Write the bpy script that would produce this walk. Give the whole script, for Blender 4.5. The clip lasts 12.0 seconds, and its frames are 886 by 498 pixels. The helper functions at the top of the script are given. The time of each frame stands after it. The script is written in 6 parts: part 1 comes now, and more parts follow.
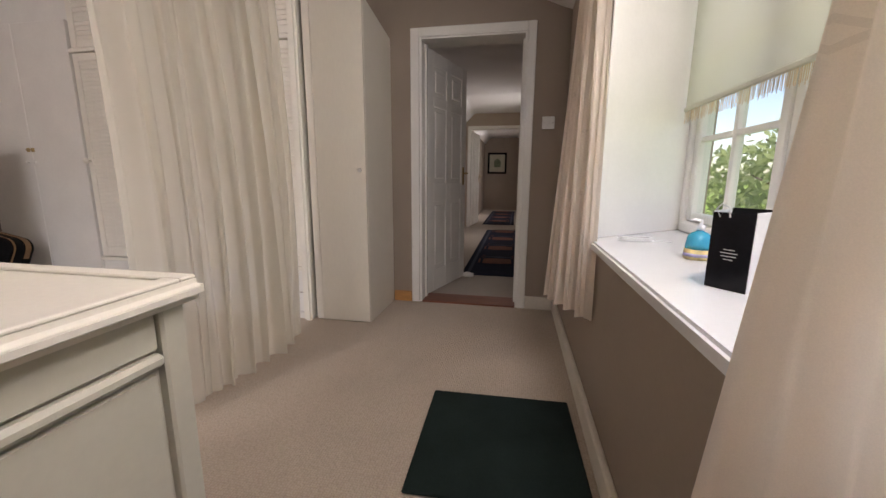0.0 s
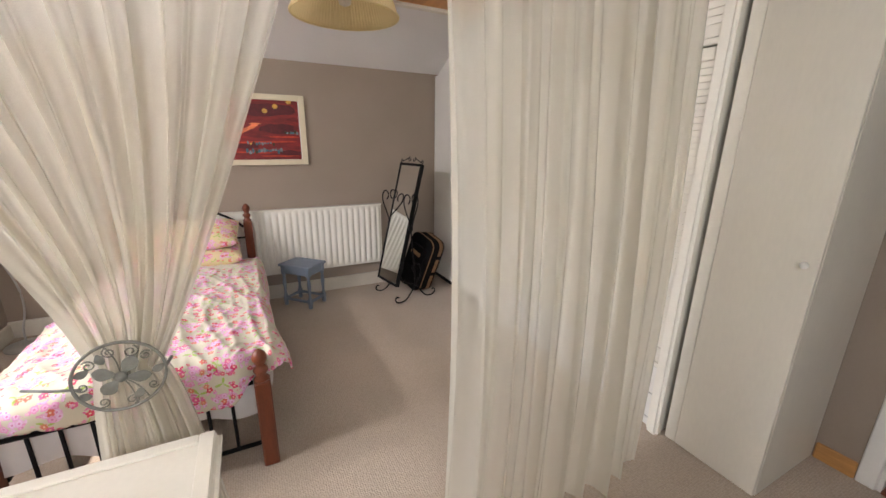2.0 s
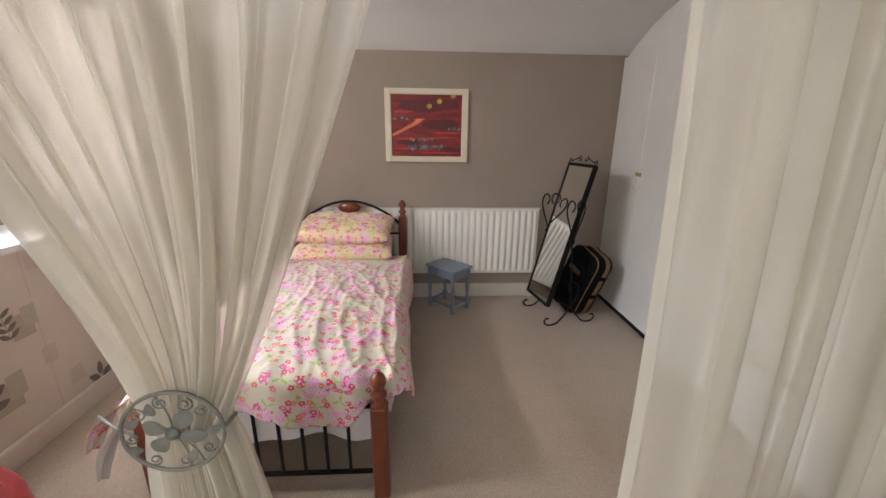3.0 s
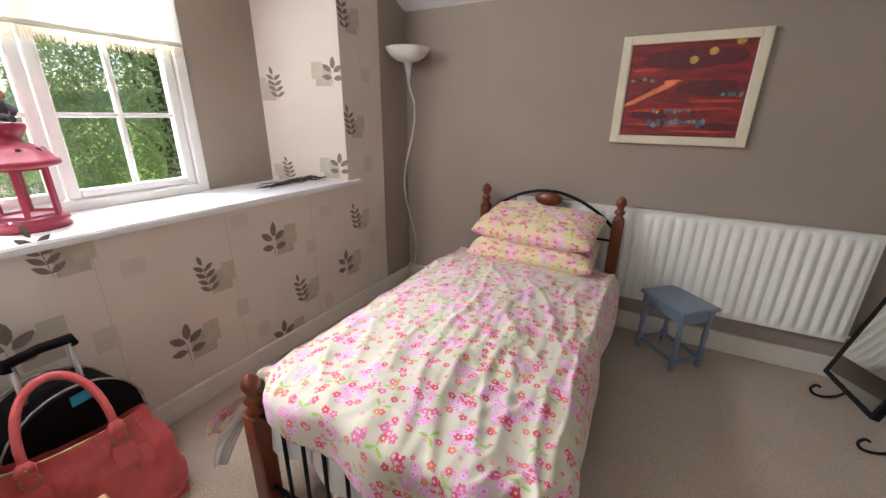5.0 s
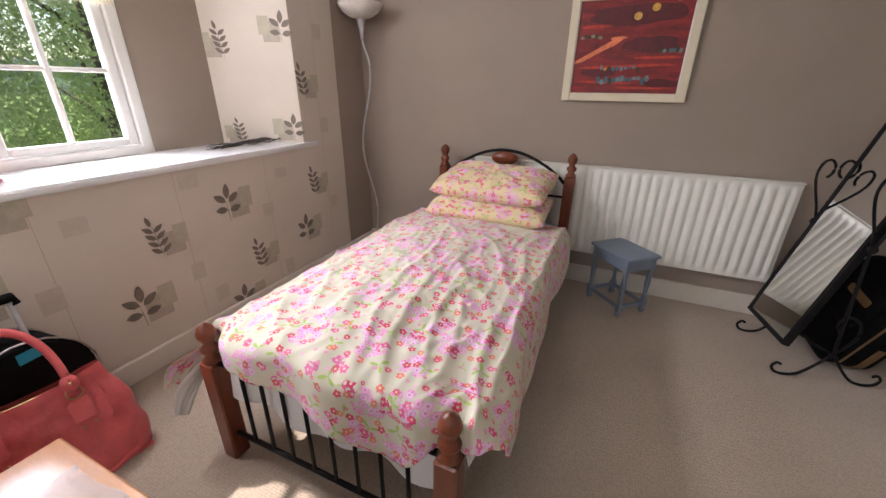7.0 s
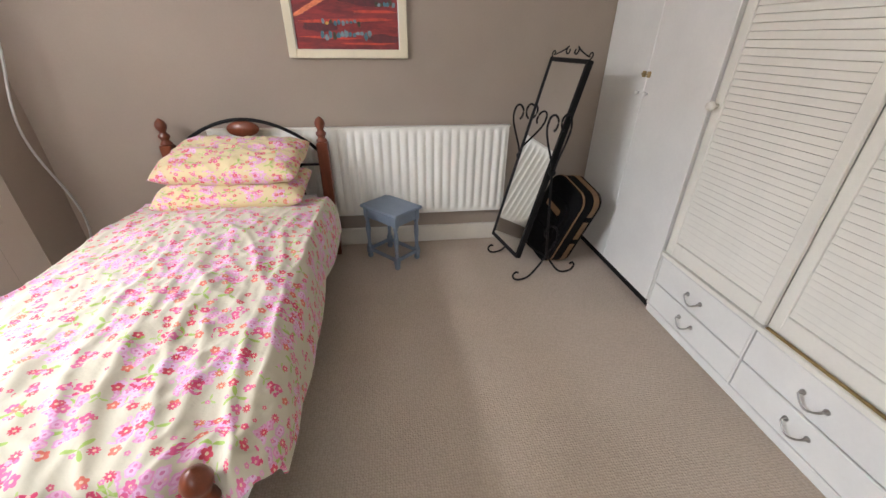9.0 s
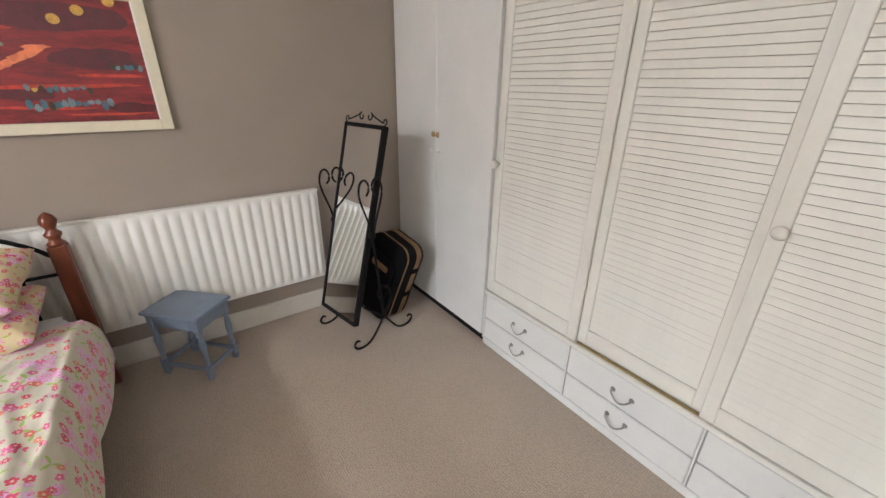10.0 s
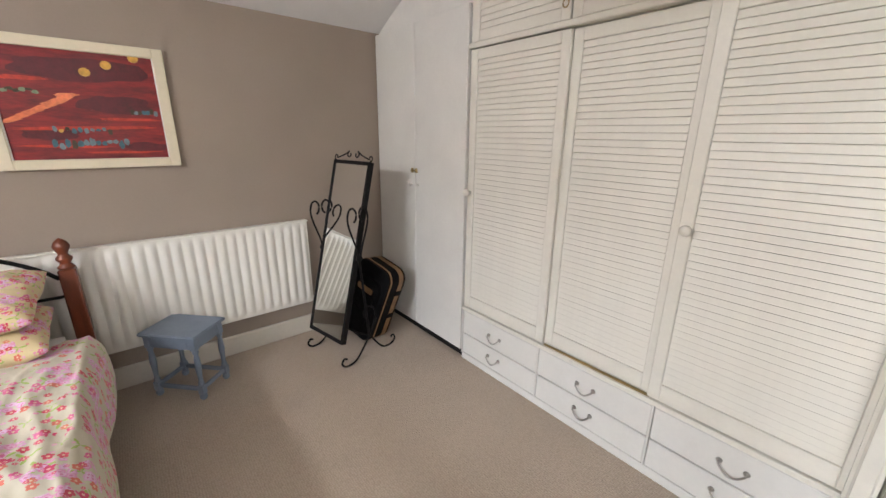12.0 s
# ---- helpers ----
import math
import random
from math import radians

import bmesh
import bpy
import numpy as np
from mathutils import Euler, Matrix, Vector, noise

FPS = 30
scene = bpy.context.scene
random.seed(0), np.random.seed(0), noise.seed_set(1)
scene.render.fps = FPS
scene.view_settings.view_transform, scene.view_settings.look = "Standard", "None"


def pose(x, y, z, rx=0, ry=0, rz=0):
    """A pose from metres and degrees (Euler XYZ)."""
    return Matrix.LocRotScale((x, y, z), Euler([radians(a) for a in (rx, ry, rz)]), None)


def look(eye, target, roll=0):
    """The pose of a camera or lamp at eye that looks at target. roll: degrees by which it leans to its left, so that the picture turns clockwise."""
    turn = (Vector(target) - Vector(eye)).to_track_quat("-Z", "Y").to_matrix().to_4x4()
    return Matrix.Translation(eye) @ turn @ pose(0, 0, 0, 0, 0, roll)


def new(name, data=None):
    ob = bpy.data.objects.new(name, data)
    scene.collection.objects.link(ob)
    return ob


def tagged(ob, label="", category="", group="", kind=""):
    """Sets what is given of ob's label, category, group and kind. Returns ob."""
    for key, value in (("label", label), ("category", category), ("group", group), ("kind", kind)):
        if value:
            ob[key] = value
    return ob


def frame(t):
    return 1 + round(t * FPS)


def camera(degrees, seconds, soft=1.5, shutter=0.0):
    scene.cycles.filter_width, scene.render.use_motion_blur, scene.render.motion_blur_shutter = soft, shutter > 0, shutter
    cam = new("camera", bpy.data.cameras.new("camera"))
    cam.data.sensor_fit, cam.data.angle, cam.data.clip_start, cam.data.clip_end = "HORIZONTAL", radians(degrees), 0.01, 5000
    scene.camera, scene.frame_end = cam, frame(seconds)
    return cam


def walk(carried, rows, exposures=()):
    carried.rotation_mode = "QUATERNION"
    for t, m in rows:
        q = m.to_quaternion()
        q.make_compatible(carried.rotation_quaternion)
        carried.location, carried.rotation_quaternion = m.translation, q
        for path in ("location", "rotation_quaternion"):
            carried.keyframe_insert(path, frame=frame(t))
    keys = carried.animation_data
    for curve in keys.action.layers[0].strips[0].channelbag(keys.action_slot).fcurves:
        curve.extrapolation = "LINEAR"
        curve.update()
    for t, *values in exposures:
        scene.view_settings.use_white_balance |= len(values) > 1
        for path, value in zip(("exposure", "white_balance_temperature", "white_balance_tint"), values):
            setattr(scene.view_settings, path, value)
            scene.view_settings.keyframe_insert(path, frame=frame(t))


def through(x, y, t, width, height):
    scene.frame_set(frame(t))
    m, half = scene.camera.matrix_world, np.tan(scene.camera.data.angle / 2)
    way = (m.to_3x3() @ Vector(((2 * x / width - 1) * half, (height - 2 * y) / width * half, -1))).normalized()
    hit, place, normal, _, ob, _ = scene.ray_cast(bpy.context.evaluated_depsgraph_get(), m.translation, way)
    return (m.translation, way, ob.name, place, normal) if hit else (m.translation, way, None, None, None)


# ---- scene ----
cam = camera(98.4, 12.0)
PATH = [
    (0, (0.019, 0.987, 0.987), (-0.346, 2.92, 0.625), 0.4),
    (0.5, (-0.019, 1.187, 1.196), (-0.932, 2.917, 0.782), 0.5),
    (1, (-0.181, 1.351, 1.336), (-1.252, 2.977, 0.876), 0.5),
    (1.5, (-0.289, 1.523, 1.4), (-1.781, 2.766, 0.92), 0.6),
    (2, (-0.391, 1.588, 1.447), (-2.108, 2.461, 0.906), 0.8),
    (2.5, (-0.561, 1.663, 1.459), (-2.42, 2.142, 0.898), 0.7),
    (3, (-0.776, 1.72, 1.44), (-2.692, 1.825, 0.875), 0.7),
    (4.8, (-1.432, 1.708, 1.368), (-3.139, 0.897, 0.713), 0.5),
    (5, (-1.442, 1.703, 1.378), (-3.096, 0.794, 0.717), 0.7),
    (5.5, (-1.464, 1.706, 1.386), (-2.98, 0.581, 0.727), 0.7),
    (6, (-1.47, 1.747, 1.366), (-2.94, 0.567, 0.699), 0.7),
    (6.5, (-1.437, 1.822, 1.326), (-2.905, 0.673, 0.603), 0.6),
    (7, (-1.404, 1.812, 1.303), (-3.082, 1.055, 0.522), 0.6),
    (7.5, (-1.383, 1.78, 1.283), (-3.188, 1.662, 0.431), 0.7),
    (7.7, (-1.374, 1.769, 1.294), (-3.145, 1.784, 0.365), 0.6),
    (9.3, (-1.597, 2.007, 1.363), (-3.308, 2.381, 0.397), 0.7),
    (9.5, (-1.641, 2.009, 1.405), (-3.305, 2.553, 0.436), 0.7),
    (10, (-1.709, 2.005, 1.456), (-3.188, 3.093, 0.662), 0.9),
    (10.5, (-1.719, 1.965, 1.471), (-3.059, 3.307, 0.834), 0.9),
    (11, (-1.717, 1.932, 1.482), (-2.976, 3.373, 0.899), 0.8),
    (11.5, (-1.682, 1.879, 1.453), (-2.922, 3.34, 0.884), 0.8),
    (12, (-1.494, 1.826, 1.411), (-2.965, 3.054, 0.839), 0.7),
]
walk(cam, [(t, look(eye, target, roll)) for t, eye, target, roll in PATH],
     exposures=[(0.0, 0.66, 7200, 23), (0.5, 0.75, 7500, 25), (1.0, 1.15, 7000, 18), (1.5, 1.15, 7100, 18), (2.0, 1.0, 6850, 17), (2.5, 0.84, 6750, 17), (3.0, 0.74, 6700, 16), (5.0, 0.70, 6450, 16),
                (6.5, 0.55, 6400, 19), (7.0, 0.76, 6550, 19), (7.5, 1.00, 6500, 15), (9.5, 1.20, 6450, 14), (10.5, 1.22, 6500, 13), (12.0, 1.24, 6600, 14)])

# ---- world, sun and window light ----
world = bpy.data.worlds.new("sky")
scene.world = world
world.use_nodes = True
wn = world.node_tree
sky = wn.nodes.new("ShaderNodeTexSky")
sky.sky_type, sky.sun_disc = "NISHITA", False
sky.sun_elevation, sky.sun_rotation = radians(47), radians(172)
sky.dust_density, sky.ozone_density = 1.0, 1.5
wn.links.new(sky.outputs[0], wn.nodes["Background"].inputs[0])
wn.nodes["Background"].inputs[1].default_value = 0.15

sun = new("sun", bpy.data.lights.new("sun", "SUN"))
sun.data.energy, sun.data.angle, sun.data.color = 4.2, radians(0.6), (1, 0.95, 0.88)
sun.matrix_world = look((0.9, -6.4, 7.0), (0, 0, 0))


def window_light(name, eye, target, width, height, watts, color):
    lamp = new(name, bpy.data.lights.new(name, "AREA"))
    lamp.data.shape, lamp.data.size, lamp.data.size_y = "RECTANGLE", width, height
    lamp.data.energy, lamp.data.color = watts, color
    lamp.matrix_world = look(eye, target)


window_light("south_window_light", (-2.0, -0.25, 2.05), (-2.6, 3.3, 0.95), 1.2, 0.24, 22, (0.92, 0.96, 1.0))
window_light("south_sky_light", (-2.1, -1.75, 2.12), (-2.3, 3.3, 0.50), 1.7, 0.62, 100, (0.76, 0.88, 1.0))
window_light("east_window_light", (0.48, 1.35, 1.965), (-1.55, 2.5, 0.5), 1.3, 0.24, 25, (0.88, 0.94, 1.0))
window_light("east_blind_light", (0.79, 1.80, 1.62), (-0.9, 1.80, 1.4), 2.1, 0.62, 1.8, (0.93, 0.97, 1.0))
window_light("hall_window_light", (0.66, 7.6, 1.4), (-0.6, 7.0, 1.0), 1.1, 0.9, 15, (0.92, 0.96, 1.0))
window_light("far_hall_window_light", (0.66, 10.85, 1.5), (-0.6, 11.6, 0.9), 0.8, 0.9, 26, (0.92, 0.96, 1.0))


# ---- materials ----
def material(name, color, rough=0.6, metal=0.0, vary=0.12, scale=6.0, grain=120.0, bump=0.15, depth=0.002, stretch=(1, 1, 1), sheen=0.0, second=None):
    """A surface with broad and fine variation of its colour, and fine relief."""
    m = bpy.data.materials.new(name)
    m.use_nodes = True
    nt = m.node_tree
    N, L = nt.nodes, nt.links
    b = N["Principled BSDF"]
    b.inputs["Roughness"].default_value, b.inputs["Metallic"].default_value = rough, metal
    co = N.new("ShaderNodeTexCoord")
    mp = N.new("ShaderNodeMapping")
    mp.inputs["Scale"].default_value = stretch
    L.new(co.outputs["Object"], mp.inputs["Vector"])
    n1, n2 = N.new("ShaderNodeTexNoise"), N.new("ShaderNodeTexNoise")
    n1.inputs["Scale"].default_value, n1.inputs["Detail"].default_value = scale, 5
    n2.inputs["Scale"].default_value, n2.inputs["Detail"].default_value = grain, 3
    L.new(mp.outputs[0], n1.inputs["Vector"])
    L.new(mp.outputs[0], n2.inputs["Vector"])
    add = N.new("ShaderNodeMath")
    add.operation = "MULTIPLY_ADD"
    L.new(n1.outputs[0], add.inputs[0])
    add.inputs[1].default_value = 0.7
    half = N.new("ShaderNodeMath")
    half.operation = "MULTIPLY"
    half.inputs[1].default_value = 0.3
    L.new(n2.outputs[0], half.inputs[0])
    L.new(half.outputs[0], add.inputs[2])
    ramp = N.new("ShaderNodeValToRGB")
    lo = second or tuple(c * (1 - vary) for c in color)
    hi = color if second else tuple(min(1, c * (1 + vary)) for c in color)
    ramp.color_ramp.elements[0].position, ramp.color_ramp.elements[1].position = 0.32, 0.68
    ramp.color_ramp.elements[0].color, ramp.color_ramp.elements[1].color = (*lo, 1), (*hi, 1)
    L.new(add.outputs[0], ramp.inputs[0])
    L.new(ramp.outputs[0], b.inputs["Base Color"])
    bp = N.new("ShaderNodeBump")
    bp.inputs["Strength"].default_value, bp.inputs["Distance"].default_value = bump, depth
    L.new(add.outputs[0], bp.inputs["Height"])
    L.new(bp.outputs[0], b.inputs["Normal"])
    if max(color) < 0.03:
        b.inputs["Specular IOR Level"].default_value = 0.12
    if sheen:
        b.inputs["Sheen Weight"].default_value = sheen
    return m


def carpet_material(name, color, pitch):
    """Looped cord carpet: fine rows of loops over a broad, worn tone."""
    m = material(name, color, 0.95, 0, 0.10, 1.6, 260, 0.5, 0.004, sheen=0.15)
    N, L = m.node_tree.nodes, m.node_tree.links
    co = N.new("ShaderNodeTexCoord")
    v = N.new("ShaderNodeTexVoronoi")
    v.inputs["Scale"].default_value, v.inputs["Randomness"].default_value = pitch, 0.45
    L.new(co.outputs["Object"], v.inputs["Vector"])
    bp = N.new("ShaderNodeBump")
    bp.inputs["Strength"].default_value, bp.inputs["Distance"].default_value, bp.invert = 0.9, 0.004, True
    L.new(v.outputs["Distance"], bp.inputs["Height"])
    loop = N.new("ShaderNodeValToRGB")
    loop.color_ramp.elements[0].color, loop.color_ramp.elements[1].color = (1.0, 1.0, 1.0, 1), (0.80, 0.79, 0.77, 1)
    loop.color_ramp.elements[0].position, loop.color_ramp.elements[1].position = 0.25, 0.75
    L.new(v.outputs["Distance"], loop.inputs[0])
    mul = N.new("ShaderNodeMix")
    mul.data_type, mul.blend_type = "RGBA", "MULTIPLY"
    mul.inputs[0].default_value = 1.0
    tone = N["Color Ramp"].outputs[0]
    L.new(tone, mul.inputs[6])
    L.new(loop.outputs[0], mul.inputs[7])
    L.new(mul.outputs[2], N["Principled BSDF"].inputs["Base Color"])
    old = [n for n in N if n.type == "BUMP" and n != bp][0]
    L.new(old.outputs[0], bp.inputs["Normal"])
    L.new(bp.outputs[0], N["Principled BSDF"].inputs["Normal"])
    return m


def cloth_material(name, color, clear, weave=900, through=0.5):
    """Thin woven cloth: part open weave, part lit through."""
    m = bpy.data.materials.new(name)
    m.use_nodes = True
    N, L = m.node_tree.nodes, m.node_tree.links
    N.remove(N["Principled BSDF"])
    co, noise_tex = N.new("ShaderNodeTexCoord"), N.new("ShaderNodeTexNoise")
    noise_tex.inputs["Scale"].default_value, noise_tex.inputs["Detail"].default_value = 5, 4
    L.new(co.outputs["Object"], noise_tex.inputs["Vector"])
    ramp = N.new("ShaderNodeValToRGB")
    ramp.color_ramp.elements[0].color = (*[c * 0.93 for c in color], 1)
    ramp.color_ramp.elements[1].color = (*color, 1)
    L.new(noise_tex.outputs[0], ramp.inputs[0])
    dif, tra, opn = N.new("ShaderNodeBsdfDiffuse"), N.new("ShaderNodeBsdfTranslucent"), N.new("ShaderNodeBsdfTransparent")
    L.new(ramp.outputs[0], dif.inputs[0])
    L.new(ramp.outputs[0], tra.inputs[0])
    mix, mix2 = N.new("ShaderNodeMixShader"), N.new("ShaderNodeMixShader")
    mix.inputs[0].default_value = through
    L.new(dif.outputs[0], mix.inputs[1])
    L.new(tra.outputs[0], mix.inputs[2])
    w = N.new("ShaderNodeTexNoise")
    w.inputs["Scale"].default_value = weave
    L.new(co.outputs["Object"], w.inputs["Vector"])
    mr = N.new("ShaderNodeMapRange")
    mr.inputs["From Min"].default_value, mr.inputs["From Max"].default_value = 0.3, 0.7
    mr.inputs["To Min"].default_value, mr.inputs["To Max"].default_value = max(0, clear - 0.04), min(1, clear + 0.04)
    L.new(w.outputs[0], mr.inputs["Value"])
    L.new(mr.outputs[0], mix2.inputs[0])
    L.new(mix.outputs[0], mix2.inputs[1])
    L.new(opn.outputs[0], mix2.inputs[2])
    L.new(mix2.outputs[0], N["Material Output"].inputs[0])
    return m


def glass_material(name, tint=(1, 1, 1), gloss=0.06):
    m = bpy.data.materials.new(name)
    m.use_nodes = True
    N, L = m.node_tree.nodes, m.node_tree.links
    N.remove(N["Principled BSDF"])
    t, g, mix = N.new("ShaderNodeBsdfTransparent"), N.new("ShaderNodeBsdfGlossy"), N.new("ShaderNodeMixShader")
    t.inputs[0].default_value = (*tint, 1)
    g.inputs["Roughness"].default_value = 0.02
    mix.inputs[0].default_value = gloss
    L.new(t.outputs[0], mix.inputs[1])
    L.new(g.outputs[0], mix.inputs[2])
    L.new(mix.outputs[0], N["Material Output"].inputs[0])
    return m


TAUPE = material("taupe_wall_paint", (0.33, 0.265, 0.215), 0.75, 0, 0.05, 2.2, 90, 0.25, 0.003)
PAPER = material("wallpaper_ground", (0.67, 0.59, 0.51), 0.7, 0, 0.05, 3.0, 200, 0.15, 0.001)
CEIL = material("ceiling_paint", (0.78, 0.76, 0.75), 0.85, 0, 0.03, 2.0, 60, 0.3, 0.004)
WHITE = material("white_gloss_paint", (0.78, 0.76, 0.72), 0.35, 0, 0.04, 5.0, 70, 0.15, 0.002)
CREAM = material("cream_cabinet_paint", (0.74, 0.69, 0.60), 0.42, 0, 0.05, 3.0, 80, 0.25, 0.002, (1, 1, 0.3))
IVORY = material("ivory_louvre_paint", (0.79, 0.755, 0.675), 0.40, 0, 0.05, 4.0, 60, 0.2, 0.002)
SILL = material("sill_gloss_paint", (0.80, 0.80, 0.80), 0.22, 0, 0.03, 4.0, 50, 0.15, 0.002)
CARPET = carpet_material("cord_carpet", (0.50, 0.405, 0.32), 105)
HALLCARPET = carpet_material("hall_carpet", (0.42, 0.36, 0.30), 105)
SKIRT = material("skirting_paint", (0.70, 0.65, 0.57), 0.4, 0, 0.06, 6.0, 60, 0.2, 0.002)
PINE = material("bare_pine", (0.55, 0.27, 0.09), 0.5, 0, 0.2, 4.0, 40, 0.2, 0.001, (1, 10, 10))
MAHOG = material("red_stained_wood", (0.16, 0.040, 0.017), 0.28, 0, 0.3, 6.0, 60, 0.2, 0.001, (5, 5, 0.8))
THRESH = material("threshold_wood", (0.17, 0.05, 0.025), 0.35, 0, 0.3, 5.0, 60, 0.3, 0.001, (1, 8, 8))
IRON = material("black_iron", (0.010, 0.009, 0.009), 0.5, 0.0, 0.3, 20, 200, 0.3, 0.001)
RADW = material("radiator_enamel", (0.80, 0.77, 0.70), 0.3, 0, 0.03, 3.0, 40, 0.05, 0.001)
GREYBLUE = material("blue_grey_paint", (0.19, 0.23, 0.29), 0.5, 0, 0.1, 12.0, 90, 0.3, 0.001)
BRASS = material("aged_brass", (0.45, 0.33, 0.16), 0.35, 1.0, 0.2, 30, 200, 0.2, 0.001)
NICKEL = material("dull_nickel", (0.5, 0.48, 0.45), 0.3, 1.0, 0.15, 30, 200, 0.2, 0.001)
MAT = material("dark_rubber_mat", (0.012, 0.02, 0.018), 0.85, 0, 0.3, 5.0, 200, 0.4, 0.002)
VOILE = cloth_material("ivory_voile", (0.87, 0.83, 0.73), 0.40)
CURTAIN = cloth_material("cream_curtain_cloth", (0.88, 0.77, 0.66), 0.02, 900, 0.42)
BLIND = cloth_material("roller_blind_cloth", (0.72, 0.70, 0.60), 0.02, 900, 0.38)
FRINGE = cloth_material("blind_fringe", (0.76, 0.58, 0.40), 0.06, 400, 0.5)
GLASS = glass_material("window_glass", (0.97, 0.99, 0.98), 0.05)
MIRROR = bpy.data.materials.new("mirror_silver")
MIRROR.use_nodes = True
MIRROR.node_tree.nodes["Principled BSDF"].inputs["Metallic"].default_value = 1
MIRROR.node_tree.nodes["Principled BSDF"].inputs["Roughness"].default_value = 0.015
MIRROR.node_tree.nodes["Principled BSDF"].inputs["Base Color"].default_value = (0.86, 0.87, 0.86, 1)


def woven_diamonds(m):
    """Small diamond outlines woven into a cloth at an even pitch."""
    N, L = m.node_tree.nodes, m.node_tree.links
    co, sep, com = N.new("ShaderNodeTexCoord"), N.new("ShaderNodeSeparateXYZ"), N.new("ShaderNodeCombineXYZ")
    L.new(co.outputs["Object"], sep.inputs[0])
    L.new(sep.outputs[1], com.inputs[0])
    L.new(sep.outputs[2], com.inputs[1])
    v = N.new("ShaderNodeTexVoronoi")
    v.voronoi_dimensions, v.distance = "2D", "MANHATTAN"
    v.inputs["Scale"].default_value, v.inputs["Randomness"].default_value = 7.0, 0.55
    L.new(com.outputs[0], v.inputs["Vector"])
    rp = N.new("ShaderNodeValToRGB")
    rp.color_ramp.interpolation = "CONSTANT"
    rp.color_ramp.elements[0].color, rp.color_ramp.elements[1].color = (1.0, 1.0, 1.0, 1), (1, 1, 1, 1)
    e = rp.color_ramp.elements.new(0.045)
    e.color = (0.91, 0.90, 0.89, 1)
    rp.color_ramp.elements[2].position = 0.085
    L.new(v.outputs["Distance"], rp.inputs[0])
    mul = N.new("ShaderNodeMix")
    mul.data_type, mul.blend_type = "RGBA", "MULTIPLY"
    mul.inputs[0].default_value = 1.0
    L.new(N["Color Ramp"].outputs[0], mul.inputs[6])
    L.new(rp.outputs[0], mul.inputs[7])
    for n in list(N):
        if n.type in ("BSDF_DIFFUSE", "BSDF_TRANSLUCENT"):
            L.new(mul.outputs[2], n.inputs[0])


woven_diamonds(CURTAIN)


# ---- mesh helpers ----
def box(bm, x0, x1, y0, y1, z0, z1, bevel=0.0, m=None, seg=1):
    t = bmesh.new()
    bmesh.ops.create_cube(t, size=1)
    for v in t.verts:
        v.co = Vector((x0 + (v.co.x + 0.5) * (x1 - x0), y0 + (v.co.y + 0.5) * (y1 - y0), z0 + (v.co.z + 0.5) * (z1 - z0)))
    if bevel:
        bmesh.ops.bevel(t, geom=t.edges[:], offset=bevel, segments=seg, affect="EDGES")
    if m:
        bmesh.ops.transform(t, matrix=m, verts=t.verts[:])
    me = bpy.data.meshes.new("tmp")
    t.to_mesh(me)
    t.free()
    bm.from_mesh(me)
    bpy.data.meshes.remove(me)
    return bm


def lathe(bm, prof, n=20, m=None):
    """Turns (radius, height) pairs about z."""
    rings = []
    for r, z in prof:
        ring = []
        for k in range(n):
            p = Vector((r * math.cos(2 * math.pi * k / n), r * math.sin(2 * math.pi * k / n), z))
            ring.append(bm.verts.new(m @ p if m else p))
        rings.append(ring)
    for a, b in zip(rings, rings[1:]):
        for k in range(n):
            f = bm.faces.new((a[k], a[(k + 1) % n], b[(k + 1) % n], b[k]))
            f.smooth = True
    if prof[0][0] > 1e-4:
        bm.faces.new(rings[0][::-1])
    if prof[-1][0] > 1e-4:
        bm.faces.new(rings[-1])
    return bm


def tube(bm, pts, r, n=8, closed=False):
    """A round rod along points; r is a number or one per point."""
    pts = [Vector(p) for p in pts]
    rings, up = [], Vector((0, 0, 1))
    for i, p in enumerate(pts):
        a = pts[i - 1] if i or closed else p
        c = pts[(i + 1) % len(pts)] if i < len(pts) - 1 or closed else p
        d = (c - a).normalized()
        side = d.cross(up)
        if side.length < 0.05:
            side = d.cross(Vector((1, 0.2, 0)))
        side.normalize()
        other = side.cross(d).normalized()
        rr = r[i] if isinstance(r, (list, tuple)) else r
        rings.append([bm.verts.new(p + rr * (math.cos(2 * math.pi * k / n) * side + math.sin(2 * math.pi * k / n) * other)) for k in range(n)])
    pairs = list(zip(rings, rings[1:])) + ([(rings[-1], rings[0])] if closed else [])
    for a, b in pairs:
        for k in range(n):
            f = bm.faces.new((a[k], a[(k + 1) % n], b[(k + 1) % n], b[k]))
            f.smooth = True
    if not closed:
        bm.faces.new(rings[0][::-1])
        bm.faces.new(rings[-1])
    return bm


def prism(bm, poly, z0, z1, m=None):
    """Extrudes a plan polygon from z0 to z1."""
    lo = [bm.verts.new((m @ Vector((x, y, z0))) if m else (x, y, z0)) for x, y in poly]
    hi = [bm.verts.new((m @ Vector((x, y, z1))) if m else (x, y, z1)) for x, y in poly]
    bm.faces.new(lo[::-1])
    bm.faces.new(hi)
    for k in range(len(poly)):
        bm.faces.new((lo[k], lo[(k + 1) % len(poly)], hi[(k + 1) % len(poly)], hi[k]))
    return bm


